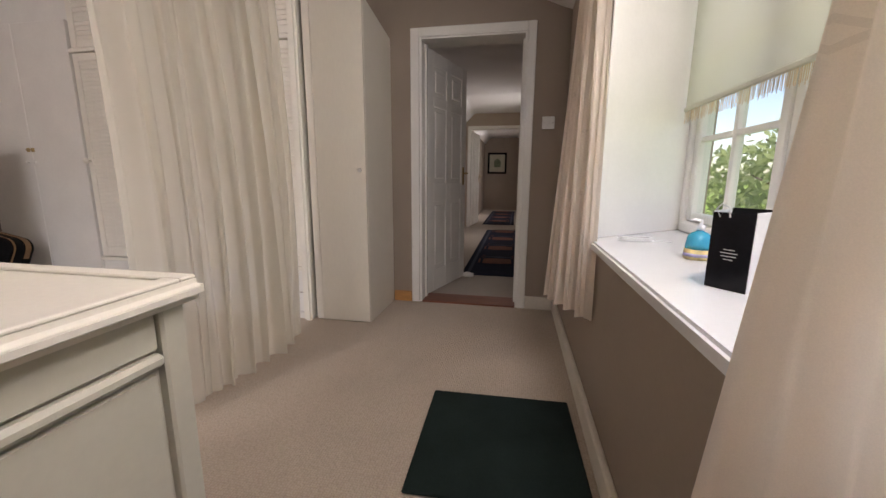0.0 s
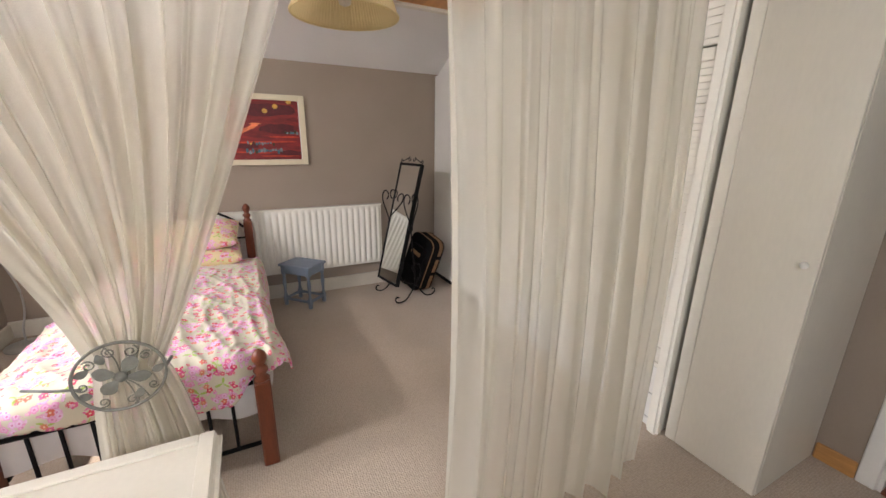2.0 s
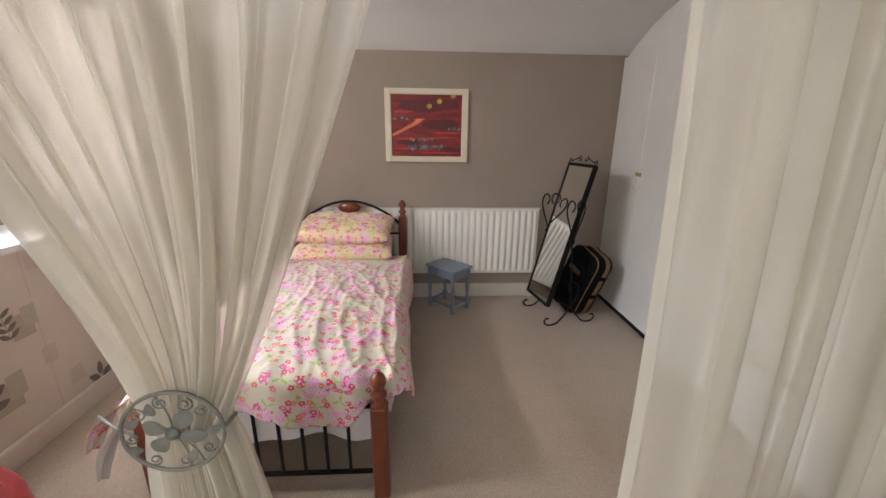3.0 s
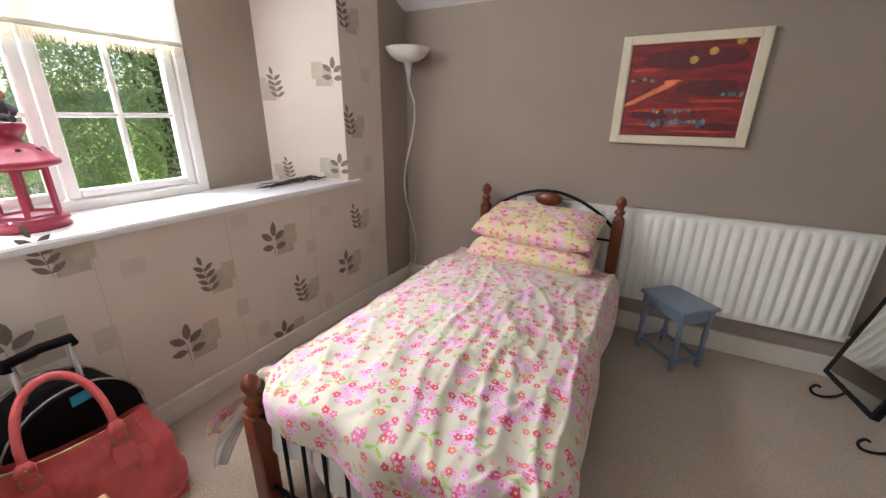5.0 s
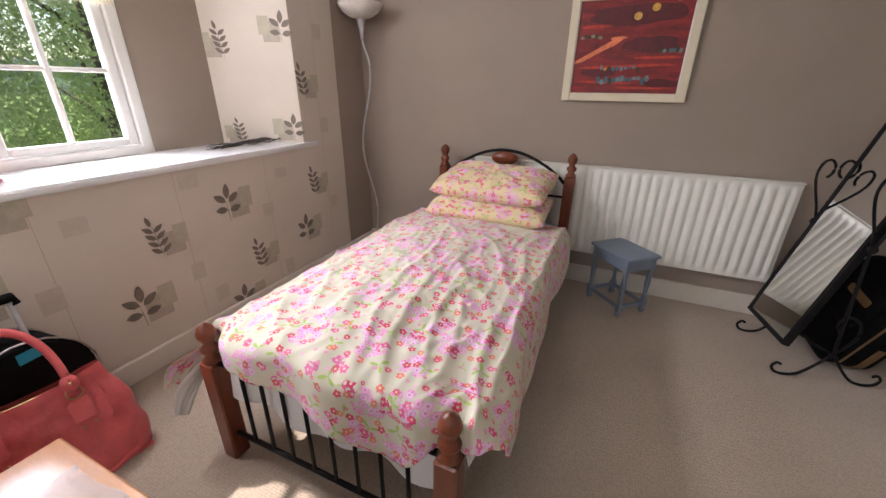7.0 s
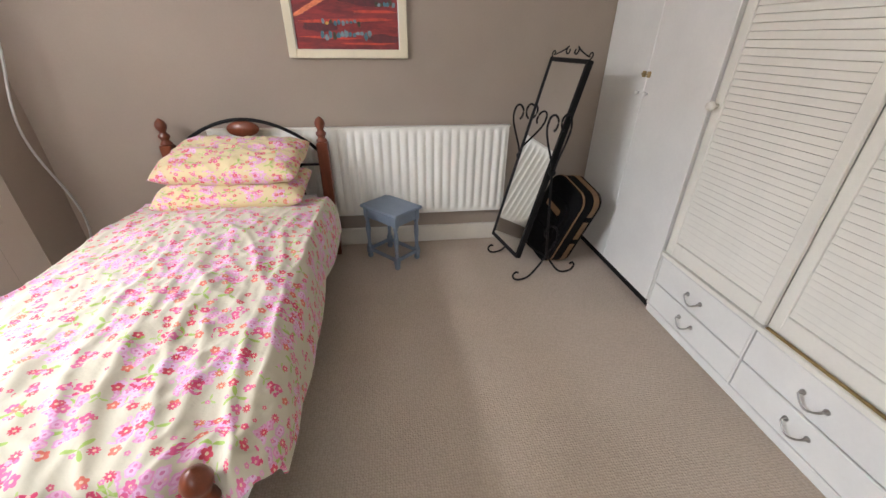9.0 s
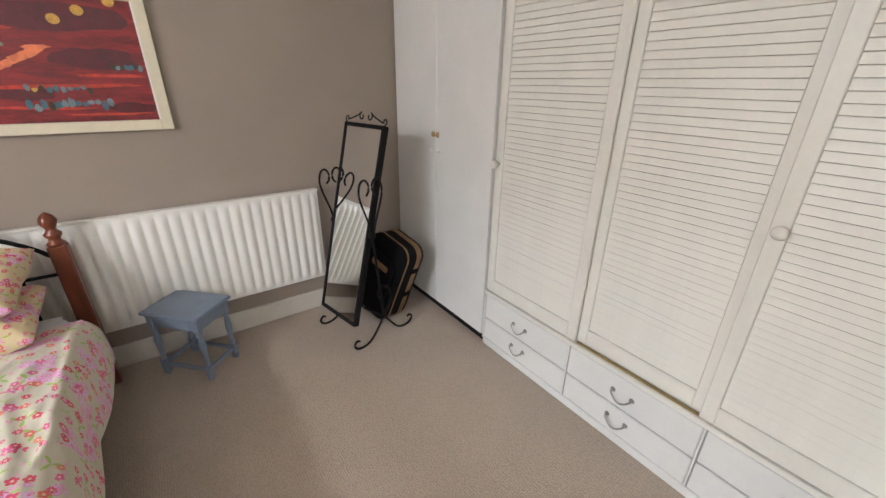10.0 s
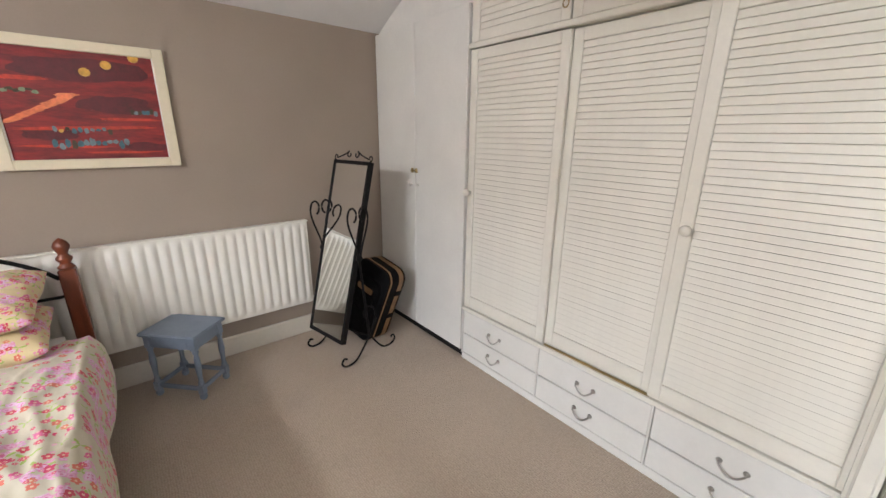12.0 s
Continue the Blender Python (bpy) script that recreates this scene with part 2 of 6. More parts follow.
def sheet(bm, fn, nu, nv, uv=False):
    """A smooth grid fn(u, v), u and v from 0 to 1."""
    g = [[bm.verts.new(fn(i / nu, j / nv)) for j in range(nv + 1)] for i in range(nu + 1)]
    layer = bm.loops.layers.uv.verify() if uv else None
    for i in range(nu):
        for j in range(nv):
            f = bm.faces.new((g[i][j], g[i + 1][j], g[i + 1][j + 1], g[i][j + 1]))
            f.smooth = True
            if uv:
                for lp, (a, b) in zip(f.loops, ((i, j), (i + 1, j), (i + 1, j + 1), (i, j + 1))):
                    lp[layer].uv = (a / nu, b / nv)
    return g


def thing(name, label, category, at=(0, 0, 0), turn=0.0, group="", kind=""):
    """An Empty at the thing's base, to parent its parts."""
    ob = new(name)
    ob.empty_display_size = 0.05
    ob.matrix_world = pose(*at, 0, 0, turn)
    return tagged(ob, label, category, group, kind)


def part(name, bm, mat, parent=None, label=""):
    """Links a bmesh as one mesh object under a thing or a part."""
    bmesh.ops.recalc_face_normals(bm, faces=bm.faces[:])
    me = bpy.data.meshes.new(name)
    bm.to_mesh(me)
    bm.free()
    me.materials.append(mat)
    ob = new(name, me)
    if parent:
        ob.parent = parent
    if label:
        ob["label"] = label
    return ob


def setting(name, bm, mat, label, category):
    return tagged(part(name, bm, mat), label, category, kind="structure")


def boxpart(name, dims, mat, parent, bevel=0.004, label=""):
    return part(name, box(bmesh.new(), *dims, bevel), mat, parent, label)


# ---- the room ----
W, E, S, NB, ND = -4.10, 0.34, -0.10, 3.95, 3.90     # wall faces; cupboards stand before the north wall
FLOORTOP = 0.0


def ceiling_height(x):
    """Coved along the west and east walls, flat between."""
    if x < -3.40:
        u = (x - W) / 0.70
        return 2.075 + 0.235 * math.sin(u * math.pi / 2)
    if x > -0.40:
        u = (E - x) / 0.74
        return 2.10 + 0.21 * math.sin(max(0, u) * math.pi / 2)
    return 2.31


bm = bmesh.new()
box(bm, W - 0.3, E + 0.02, S - 0.02, NB, -0.2, 0.0)
setting("floor", bm, CARPET, "beige cord-loop carpet fitted wall to wall", "carpet")

bm = bmesh.new()
box(bm, W - 0.3, W, S - 0.6, NB + 0.2, -0.2, 2.9)
setting("wall_west", bm, TAUPE, "matt taupe painted wall behind the bed", "wall")

# south wall: window recess with a splayed west side and a squarer east side
bm = bmesh.new()
box(bm, W, E + 0.6, S - 0.45, S, -0.2, 0.93)
prism(bm, [(-3.39, S), (-3.78, S), (-3.78, -0.55), (-3.13, -0.55), (-3.14, -0.535)], 0.93, 2.9)
box(bm, -1.20, E + 0.6, S - 0.45, S, 0.93, 2.9)
box(bm, -3.39, -1.20, S - 0.45, S, 2.12, 2.9)
wall_south = setting("wall_south", bm, PAPER, "wall papered in pale stone with printed leaf sprigs", "wall")
for dims in ((W, -3.78, S - 0.45, S + 0.003, 0.93, 2.9), (W, -3.781, S - 0.003, S + 0.003, 0.0, 0.93), (-3.30, -2.705, -0.75, -0.535, 0.95, 2.12),
             (-1.485, -1.10, -0.75, -0.535, 0.95, 2.12), (-3.39, -1.10, -0.75, -0.535, 2.12, 2.3), (-2.705, -1.485, -0.75, -0.535, 2.02, 2.119)):
    setting("wall_south_painted", box(bmesh.new(), *dims), TAUPE, "taupe painted strip of wall beside the window", "wall")

# north wall with the doorway
bm = bmesh.new()
box(bm, W, -0.72, ND, ND + 0.2, -0.2, 2.9)
box(bm, 0.06, E + 0.6, ND, ND + 0.2, -0.2, 2.9)
box(bm, -0.72, 0.06, ND, ND + 0.2, 2.0, 2.9)
setting("wall_north", bm, TAUPE, "taupe painted wall round the doorway", "wall")

# east wall with a wide window recess
bm = bmesh.new()
box(bm, E, E + 0.60, S, 2.6, -0.2, 0.715)
prism(bm, [(E, 2.60), (E, ND), (0.90, ND), (0.90, 3.0), (0.80, 3.0)], -0.2, 2.9)
box(bm, E, E + 0.62, S, 0.40, 0.715, 2.9)
box(bm, E, E + 0.62, 0.40, 3.0, 2.02, 2.9)
setting("wall_east", bm, TAUPE, "taupe painted wall under the deep window", "wall")
bm = bmesh.new()
prism(bm, [(E + 0.004, 2.597), (0.806, 2.994), (0.80, 3.0), (E, 2.60)], 0.757, 2.02)
box(bm, E + 0.004, 0.80, 0.396, 0.404, 0.757, 2.02)
box(bm, E + 0.004, 0.80, 0.41, 2.99, 2.012, 2.018)
setting("window_reveal", bm, WHITE, "white painted window reveal", "window reveal")

bm = bmesh.new()
box(bm, W - 0.3, E + 0.9, -0.75, S - 0.45, -0.2, 0.93)
setting("wall_south_outer", bm, WHITE, "outer skin of the south wall", "wall")

# stub of a former partition beside the window
bm = bmesh.new()
box(bm, -1.38, -1.22, S, 0.40, 0, 2.32)
stub = setting("wall_stub", bm, WHITE, "white painted stub of a partition wall", "wall")
boxpart("trim", (-1.482, -1.378, 0.30, 0.412, 0, 2.32), WHITE, stub, 0.006)

# ceiling: one coved sheet with thickness
bm = bmesh.new()
xs = [W - 0.02 + (E + 0.04 - W) * k / 60 for k in range(61)]
top = [[bm.verts.new((x, y, ceiling_height(min(max(x, W), E)) + dz)) for y in (S - 0.02, ND + 0.02)] for dz in (0, 0.15) for x in xs]
for k in range(60):
    for o in (0, 61):
        f = bm.faces.new((top[o + k][0], top[o + k + 1][0], top[o + k + 1][1], top[o + k][1]))
        f.smooth = True
setting("ceiling", bm, CEIL, "white plaster ceiling coved down to the walls", "ceiling")

# skirting boards
def skirting(name, dims, mat=SKIRT):
    bm = bmesh.new()
    box(bm, *dims, 0.006)
    return setting(name, bm, mat, "cream painted skirting board" if mat == SKIRT else "bare pine skirting board", "skirting")


skirting("baseboard_west", (W, W + 0.02, S, 3.34, 0, 0.13))
skirting("baseboard_south", (W + 0.02, -1.45, S, S + 0.022, 0, 0.115))
skirting("baseboard_east", (E - 0.024, E, S, 3.88, 0, 0.10))
skirting("baseboard_north", (0.115, E - 0.024, ND - 0.02, ND, 0, 0.10))
skirting("baseboard_pine", (-0.93, -0.785, ND - 0.018, ND, 0, 0.085), PINE)

# sills
bm = bmesh.new()
prism(bm, [(-3.50, S + 0.025), (-3.50, S - 0.005), (-3.39, S - 0.005), (-3.145, -0.54), (-1.22, -0.54), (-1.22, S + 0.025)], 0.925, 0.957)
bmesh.ops.bevel(bm, geom=bm.edges[:], offset=0.006, segments=2, affect="EDGES")
setting("window_sill_1", bm, SILL, "glossy white painted window sill", "window sill")
bm = bmesh.new()
prism(bm, [(E - 0.03, 0.38), (E - 0.03, 2.60), (E + 0.012, 2.615), (0.80, 3.0), (0.92, 3.0), (0.92, 0.38)], 0.717, 0.755)
bmesh.ops.bevel(bm, geom=bm.edges[:], offset=0.008, segments=2, affect="EDGES")
setting("window_sill_2", bm, SILL, "deep glossy white window sill", "window sill")


def casement_window(name, w, h, m, label, casements=2):
    """Timber window in its own plane: x along, y out, z up; each casement has four panes."""
    ob = thing(name, label, "window", kind="structure")
    ob.matrix_world = m
    f = 0.055
    bm = bmesh.new()
    box(bm, 0, f, -0.02, 0.07, 0, h, 0.005)
    box(bm, w - f, w, -0.02, 0.07, 0, h, 0.005)
    box(bm, f, w - f, -0.02, 0.07, h - f, h, 0.005)
    box(bm, f, w - f, -0.03, 0.07, 0, 0.045, 0.005)
    part("window_frame", bm, WHITE, ob)
    span = (w - 2 * f) / casements
    for c in range(casements):
        x0 = f + c * span
        x1 = x0 + span
        bm = bmesh.new()
        s = 0.05
        gap = 0.004
        box(bm, x0 + gap, x0 + s, -0.005, 0.045, 0.05, h - f - gap, 0.006)
        box(bm, x1 - s, x1 - gap, -0.005, 0.045, 0.05, h - f - gap, 0.006)
        box(bm, x0 + s, x1 - s, -0.005, 0.045, 0.05, 0.085, 0.006)
        box(bm, x0 + s, x1 - s, -0.005, 0.045, h - f - s, h - f - gap, 0.006)
        xm = (x0 + x1) / 2
        box(bm, xm - 0.011, xm + 0.011, 0.002, 0.036, 0.085, h - f - s, 0.005)
        zs = [0.085, 0.405, 0.725, h - f - s]
        for z in zs[1:-1]:
            box(bm, x0 + s, xm - 0.011, 0.003, 0.035, z - 0.011, z + 0.011, 0.005)
            box(bm, xm + 0.011, x1 - s, 0.003, 0.035, z - 0.011, z + 0.011, 0.005)
        sash = part("casement", bm, WHITE, ob)
        for z0, z1 in zip(zs, zs[1:]):
            for a, b in ((x0 + s - 0.005, xm), (xm, x1 - s + 0.005)):
                pane = part("pane", box(bmesh.new(), a, b, 0.018, 0.021, z0 - 0.003, z1 + 0.003), GLASS, sash)
                pane.visible_shadow = False
    return ob


casement_window("window_1", 1.23, 1.10, pose(-1.48, -0.545, 0.955, 0, 0, 180) , "white painted two-light casement window over fields")
casement_window("window_2", 2.60, 1.262, pose(0.80, 3.0, 0.757, 0, 0, -90), "white painted casement window with glazing bars", 4)


# ---- fitted cupboards along the north side ----
YF = 3.35


def turned_knob(parent, at, r=0.02, mat=None, axis="y"):
    bm = bmesh.new()
    m = pose(*at, 90, 0, 0) if axis == "y" else pose(*at, 0, 90, 0)
    lathe(bm, [(r * 0.45, 0), (r * 0.4, r * 0.7), (r * 0.9, r * 1.1), (r, r * 1.6), (r * 0.75, r * 2.1), (0.0, r * 2.25)], 16, m)
    return part("knob", bm, mat or IVORY, parent)


def swan_handle(parent, x, y, z):
    """Drop handle: a bail between two small backplates."""
    bm = bmesh.new()
    for sx in (-1, 1):
        lathe(bm, [(0.011, 0), (0.011, 0.004), (0.005, 0.008), (0.005, 0.016), (0, 0.018)], 10, pose(x + sx * 0.042, y, z + 0.012, 90, 0, 0))
    pts = []
    for k in range(13):
        a = math.pi * k / 12
        pts.append((x - 0.042 * math.cos(a), y - 0.018 - 0.006 * math.sin(a), z + 0.010 - 0.026 * math.sin(a) + 0.006 * math.sin(3 * a)))
    tube(bm, pts, 0.0038, 6)
    return part("handle", bm, NICKEL, parent)


def louvre_panel(parent, x0, x1, z0, z1, y, step=0.0275):
    """Closely lapped, tilted slats, each a piece of its own."""
    n = int((z1 - z0) / step)
    st = (z1 - z0) / n
    bm = bmesh.new()
    w = x1 - x0
    pts = [(-0.002, 0.0), (-0.0095, 0.002), (-0.0060, st * 0.98), (0.002, st * 0.98)]
    a = [bm.verts.new((0, p, q)) for p, q in pts]
    b = [bm.verts.new((w, p, q)) for p, q in pts]
    for k in range(4):
        bm.faces.new((a[k], a[(k + 1) % 4], b[(k + 1) % 4], b[k]))
    bm.faces.new(a[::-1])
    bm.faces.new(b)
    first = part("slat", bm, IVORY, parent)
    first.location = (x0, y, z0)
    for k in range(1, n):
        o = first.copy()
        scene.collection.objects.link(o)
        o.parent = parent
        o.location = (x0, y + random.uniform(-0.0006, 0.0006), z0 + k * st)
        o.rotation_euler = (random.uniform(-0.01, 0.01), 0, 0)


def door_frame_bm(x0, x1, z0, z1, y0, y1, stile, rail_b, rail_t):
    bm = bmesh.new()
    box(bm, x0, x0 + stile, y0, y1, z0, z1, 0.003)
    box(bm, x1 - stile, x1, y0, y1, z0, z1, 0.003)
    box(bm, x0 + stile, x1 - stile, y0, y1, z0, z0 + rail_b, 0.003)
    box(bm, x0 + stile, x1 - stile, y0, y1, z1 - rail_t, z1, 0.003)
    return bm


# tall plain cupboard in the corner, its head cut to the coved ceiling
cup = thing("corner_cupboard", "tall plain white cupboard fitted under the coved ceiling", "cupboard", (0, 0, 0))
bm = bmesh.new()
prof = [(W + 0.003, 0.07), (-3.122, 0.07), (-3.122, ceiling_height(-3.122) - 0.004)]
prof += [(x, ceiling_height(x) - 0.004) for x in [-3.2 - 0.06 * k for k in range(15)] if x > W + 0.01]
prof += [(W + 0.003, ceiling_height(W) - 0.004)]
prism(bm, prof, -3.9, -3.38, Matrix.Rotation(math.pi / 2, 4, "X"))
part("carcass", bm, WHITE, cup)
boxpart("plinth", (W + 0.003, -3.125, 3.372, 3.40, 0.0, 0.069), IRON, cup, 0)
for x0, x1 in ((W + 0.012, -3.626), (-3.622, -3.135)):
    d = boxpart("door", (x0, x1, 3.352, 3.378, 0.052, 2.065), WHITE, cup, 0.003)
    turned_knob(d, (-3.665 if x0 < -3.9 else -3.585, 3.352, 1.085), 0.013, WHITE)
bm = bmesh.new()
box(bm, -3.655, -3.635, 3.338, 3.352, 1.165, 1.195, 0.003)
box(bm, -3.612, -3.592, 3.338, 3.352, 1.165, 1.195, 0.003)
box(bm, -3.65, -3.598, 3.330, 3.338, 1.176, 1.184, 0.002)
part("latch", bm, BRASS, cup, "small aged brass latch")

ward = thing("louvred_wardrobe", "ivory fitted wardrobe with louvred doors above drawers", "wardrobe")
X0, X1 = -3.118, -1.365
bm = bmesh.new()
box(bm, X0, X0 + 0.02, YF + 0.012, ND - 0.005, 0, 2.30, 0.002)
box(bm, X1 - 0.02, X1, YF + 0.012, ND - 0.005, 0, 2.30, 0.002)
box(bm, X0 + 0.02, X1 - 0.02, YF + 0.03, ND - 0.005, 0.35, 0.38)
box(bm, X0 + 0.02, X1 - 0.02, YF + 0.03, ND - 0.005, 1.84, 1.87)
box(bm, X0 + 0.02, X1 - 0.02, ND - 0.02, ND - 0.005, 0.05, 2.30)
box(bm, X0 + 0.02, X1 - 0.02, YF + 0.04, ND - 0.02, 2.28, 2.30)
part("carcass", bm, IVORY, ward)
boxpart("plinth", (X0, X1, YF + 0.002, YF + 0.03, 0, 0.045), WHITE, ward, 0.004)
bm = bmesh.new()
box(bm, -1.408, -1.346, YF - 0.045, YF + 0.012, 0.0, 2.30, 0.014, None, 3)
part("end_stile", bm, IVORY, ward)
cols = [(-3.108, -2.536), (-2.524, -1.958), (-1.946, -1.375)]
for x0, x1 in ((-2.534, -2.526), (-1.956, -1.948), (X0 + 0.0, X0 + 0.008)):
    boxpart("divider", (x0, x1, YF - 0.004, YF + 0.03, 0.046, 0.352), WHITE, ward, 0.002)
boxpart("rail", (X0, X1, YF - 0.008, YF + 0.03, 0.353, 0.375), IVORY, ward, 0.003)
for x0, x1 in cols:
    for z0, z1 in ((0.052, 0.186), (0.194, 0.347)):
        bm = bmesh.new()
        box(bm, x0, x1, YF, YF + 0.018, z0, z1, 0.004)
        d = part("drawer_front", bm, WHITE, ward)
        swan_handle(d, -2.84 if x0 < -3 else (-2.252 if x0 < -2 else -1.664), YF, (0.118 if z0 < 0.1 else 0.257))
# three tall doors: the middle one slides behind the others
for (x0, x1, yy, kx) in ((-3.098, -2.508, YF - 0.006, -3.077), (-2.512, -1.975, YF + 0.018, None), (-1.985, -1.378, YF - 0.006, -1.952)):
    d = part("door", door_frame_bm(x0, x1, 0.385, 1.835, yy, yy + 0.02, 0.046, 0.075, 0.05), IVORY, ward)
    louvre_panel(d, x0 + 0.047, x1 - 0.047, 0.462, 1.784, yy + 0.014)
    boxpart("backing", (x0 + 0.046, x1 - 0.046, yy + 0.019, yy + 0.023, 0.46, 1.785), IVORY, d, 0)
    if kx:
        turned_knob(d, (kx, yy, 1.098), 0.021)
boxpart("sliding_track", (-2.505, -1.98, YF + 0.004, YF + 0.017, 0.3755, 0.382), BRASS, ward, 0.001, "worn brass sliding track")
# small doors over them
boxpart("rail", (X0, X1, YF - 0.012, YF + 0.03, 1.842, 1.868), IVORY, ward, 0.004)
for x0, x1 in ((-3.098, -2.526), (-2.518, -1.956), (-1.948, -1.378)):
    d = part("top_door", door_frame_bm(x0, x1, 1.872, 2.262, YF, YF + 0.02, 0.046, 0.05, 0.04), IVORY, ward)
    louvre_panel(d, x0 + 0.047, x1 - 0.047, 1.923, 2.22, YF + 0.014)
    bm = bmesh.new()
    xx = x1 - 0.022
    lathe(bm, [(0.012, 0), (0.012, 0.004), (0, 0.008)], 10, pose(xx, YF, 1.955, 90, 0, 0))
    tube(bm, [(xx + 0.014 * math.sin(a), YF - 0.008, 1.932 + 0.016 * math.cos(a)) for a in [2 * math.pi * k / 12 for k in range(12)]], 0.003, 6, True)
    part("ring_pull", bm, BRASS, d)

cab = thing("narrow_cupboard", "tall narrow cream cupboard beside the doorway", "cupboard")
bm = bmesh.new()
prism(bm, [(3.382, 0.0), (3.895, 0.0), (3.895, 1.99), (3.382, 2.07)], -1.335, -0.937, Matrix(((0, 0, 1, 0), (1, 0, 0, 0), (0, 1, 0, 0), (0, 0, 0, 1))))
part("carcass", bm, CREAM, cab)
boxpart("stile", (-1.333, -1.282, 3.362, 3.381, 0.004, 2.068), CREAM, cab, 0.003)
d = boxpart("door", (-1.279, -0.938, 3.360, 3.381, 0.006, 2.068), CREAM, cab, 0.003)
turned_knob(d, (-0.972, 3.36, 1.036), 0.014, WHITE)

# ---- doorway, door and the passage beyond ----
bm = bmesh.new()
for x0, x1 in ((-0.782, -0.716), (0.056, 0.114)):
    box(bm, x0, x1, ND - 0.016, ND + 0.002, 0, 2.052, 0.005)
box(bm, -0.716, 0.056, ND - 0.016, ND + 0.002, 1.99, 2.052, 0.005)
box(bm, -0.722, -0.70, ND, ND + 0.205, 0, 2.0)
box(bm, 0.04, 0.062, ND, ND + 0.205, 0, 2.0)
box(bm, -0.70, 0.04, ND, ND + 0.205, 1.978, 2.0)
box(bm, -0.70, -0.685, ND + 0.10, ND + 0.14, 0, 1.978)
box(bm, 0.025, 0.04, ND + 0.10, ND + 0.14, 0, 1.978)
setting("door_frame_1", bm, WHITE, "white gloss door lining and architrave", "door frame")
bm = bmesh.new()
box(bm, -0.70, 0.04, ND - 0.01, ND + 0.215, -0.02, 0.012, 0.004)
setting("threshold", bm, THRESH, "red-brown wooden threshold board", "threshold")


def panel_door(name, w, h, at, turn, label):
    """Six-panel door hinged at its origin, leaf along x."""
    ob = thing(name, label, "door", at, turn, kind="structure")
    th = 0.036
    bm = bmesh.new()
    cols_ = [(0.105, w / 2 - 0.045), (w / 2 + 0.045, w - 0.105)]
    rows_ = [(0.20, 0.78), (0.95, 1.55), (1.64, h - 0.11)]
    for x0, x1 in ((0, 0.10), (w - 0.10, w), (w / 2 - 0.04, w / 2 + 0.04)):
        box(bm, x0, x1, 0, th, 0, h, 0.002)
    for z0, z1 in ((0, 0.195), (0.785, 0.945), (1.555, 1.635), (h - 0.105, h)):
        box(bm, 0.10, w / 2 - 0.04, 0.0005, th - 0.0005, z0, z1, 0.002)
        box(bm, w / 2 + 0.04, w - 0.10, 0.0005, th - 0.0005, z0, z1, 0.002)
    leaf = part("leaf", bm, WHITE, ob)
    for x0, x1 in cols_:
        for z0, z1 in rows_:
            bm = bmesh.new()
            box(bm, x0 - 0.006, x1 + 0.006, 0.010, th - 0.010, z0 - 0.006, z1 + 0.006)
            box(bm, x0 + 0.028, x1 - 0.028, 0.003, th - 0.003, z0 + 0.028, z1 - 0.028, 0.008)
            part("panel", bm, WHITE, leaf)
    bm = bmesh.new()
    for y, s in ((-0.004, -1), (th + 0.004, 1)):
        box(bm, w - 0.075, w - 0.035, min(y, y - s * 0.004), max(y, y - s * 0.004), 0.92, 1.09, 0.002)
        tube(bm, [(w - 0.055, y, 1.03), (w - 0.055, y + s * 0.045, 1.03), (w - 0.085, y + s * 0.052, 1.03), (w - 0.165, y + s * 0.05, 1.027)], 0.008, 8)
    part("lever_handle", bm, BRASS, ob, "brass lever handle on a backplate")
    return ob


panel_door("door_1", 0.735, 1.97, (-0.695, ND + 0.18, 0.008), 73, "white six-panel door standing open into the passage")
bm = bmesh.new()
tube(bm, [(-0.49, 4.78, 0.02), (-0.44, 4.77, 0.026), (-0.38, 4.78, 0.018)], [0.02, 0.028, 0.02], 10)
tagged(part("door_stop", bm, WHITE), "small pale door stop on the passage carpet", "door stop")

HL, HR, HY = -1.02, 0.33, 8.9
bm = bmesh.new()
box(bm, HL - 0.4, HR + 0.5, ND + 0.2, 14.0, -0.2, -0.002)
setting("floor_passage", bm, HALLCARPET, "beige carpet in the long passage", "carpet")
HALLWALL = material("passage_wall_paint", (0.42, 0.345, 0.28), 0.75, 0, 0.06, 2.0, 80, 0.2, 0.003)
bm = bmesh.new()
box(bm, HL - 0.2, HL, ND + 0.2, 14, -0.2, 2.9)
setting("wall_passage_west", bm, HALLWALL, "buff painted passage wall", "wall")
bm = bmesh.new()
for y0, y1 in ((ND + 0.2, 7.0), (8.2, 10.4), (11.3, 14.0)):
    box(bm, HR, HR + 0.4, y0, y1, -0.2, 2.9)
for y0, y1 in ((7.0, 8.2), (10.4, 11.3)):
    box(bm, HR, HR + 0.4, y0, y1, -0.2, 0.85)
    box(bm, HR, HR + 0.4, y0, y1, 1.95, 2.9)
setting("wall_passage_east", bm, HALLWALL, "buff painted passage wall with windows", "wall")
bm = bmesh.new()
box(bm, HL, -0.92, HY, HY + 0.15, -0.2, 2.9)
box(bm, 0.08, HR, HY, HY + 0.15, -0.2, 2.9)
box(bm, -0.92, 0.08, HY, HY + 0.15, 1.96, 2.9)
box(bm, HL, HR, 13.6, 13.8, -0.2, 2.9)
setting("wall_passage_cross", bm, HALLWALL, "buff passage cross walls", "wall")
bm = bmesh.new()
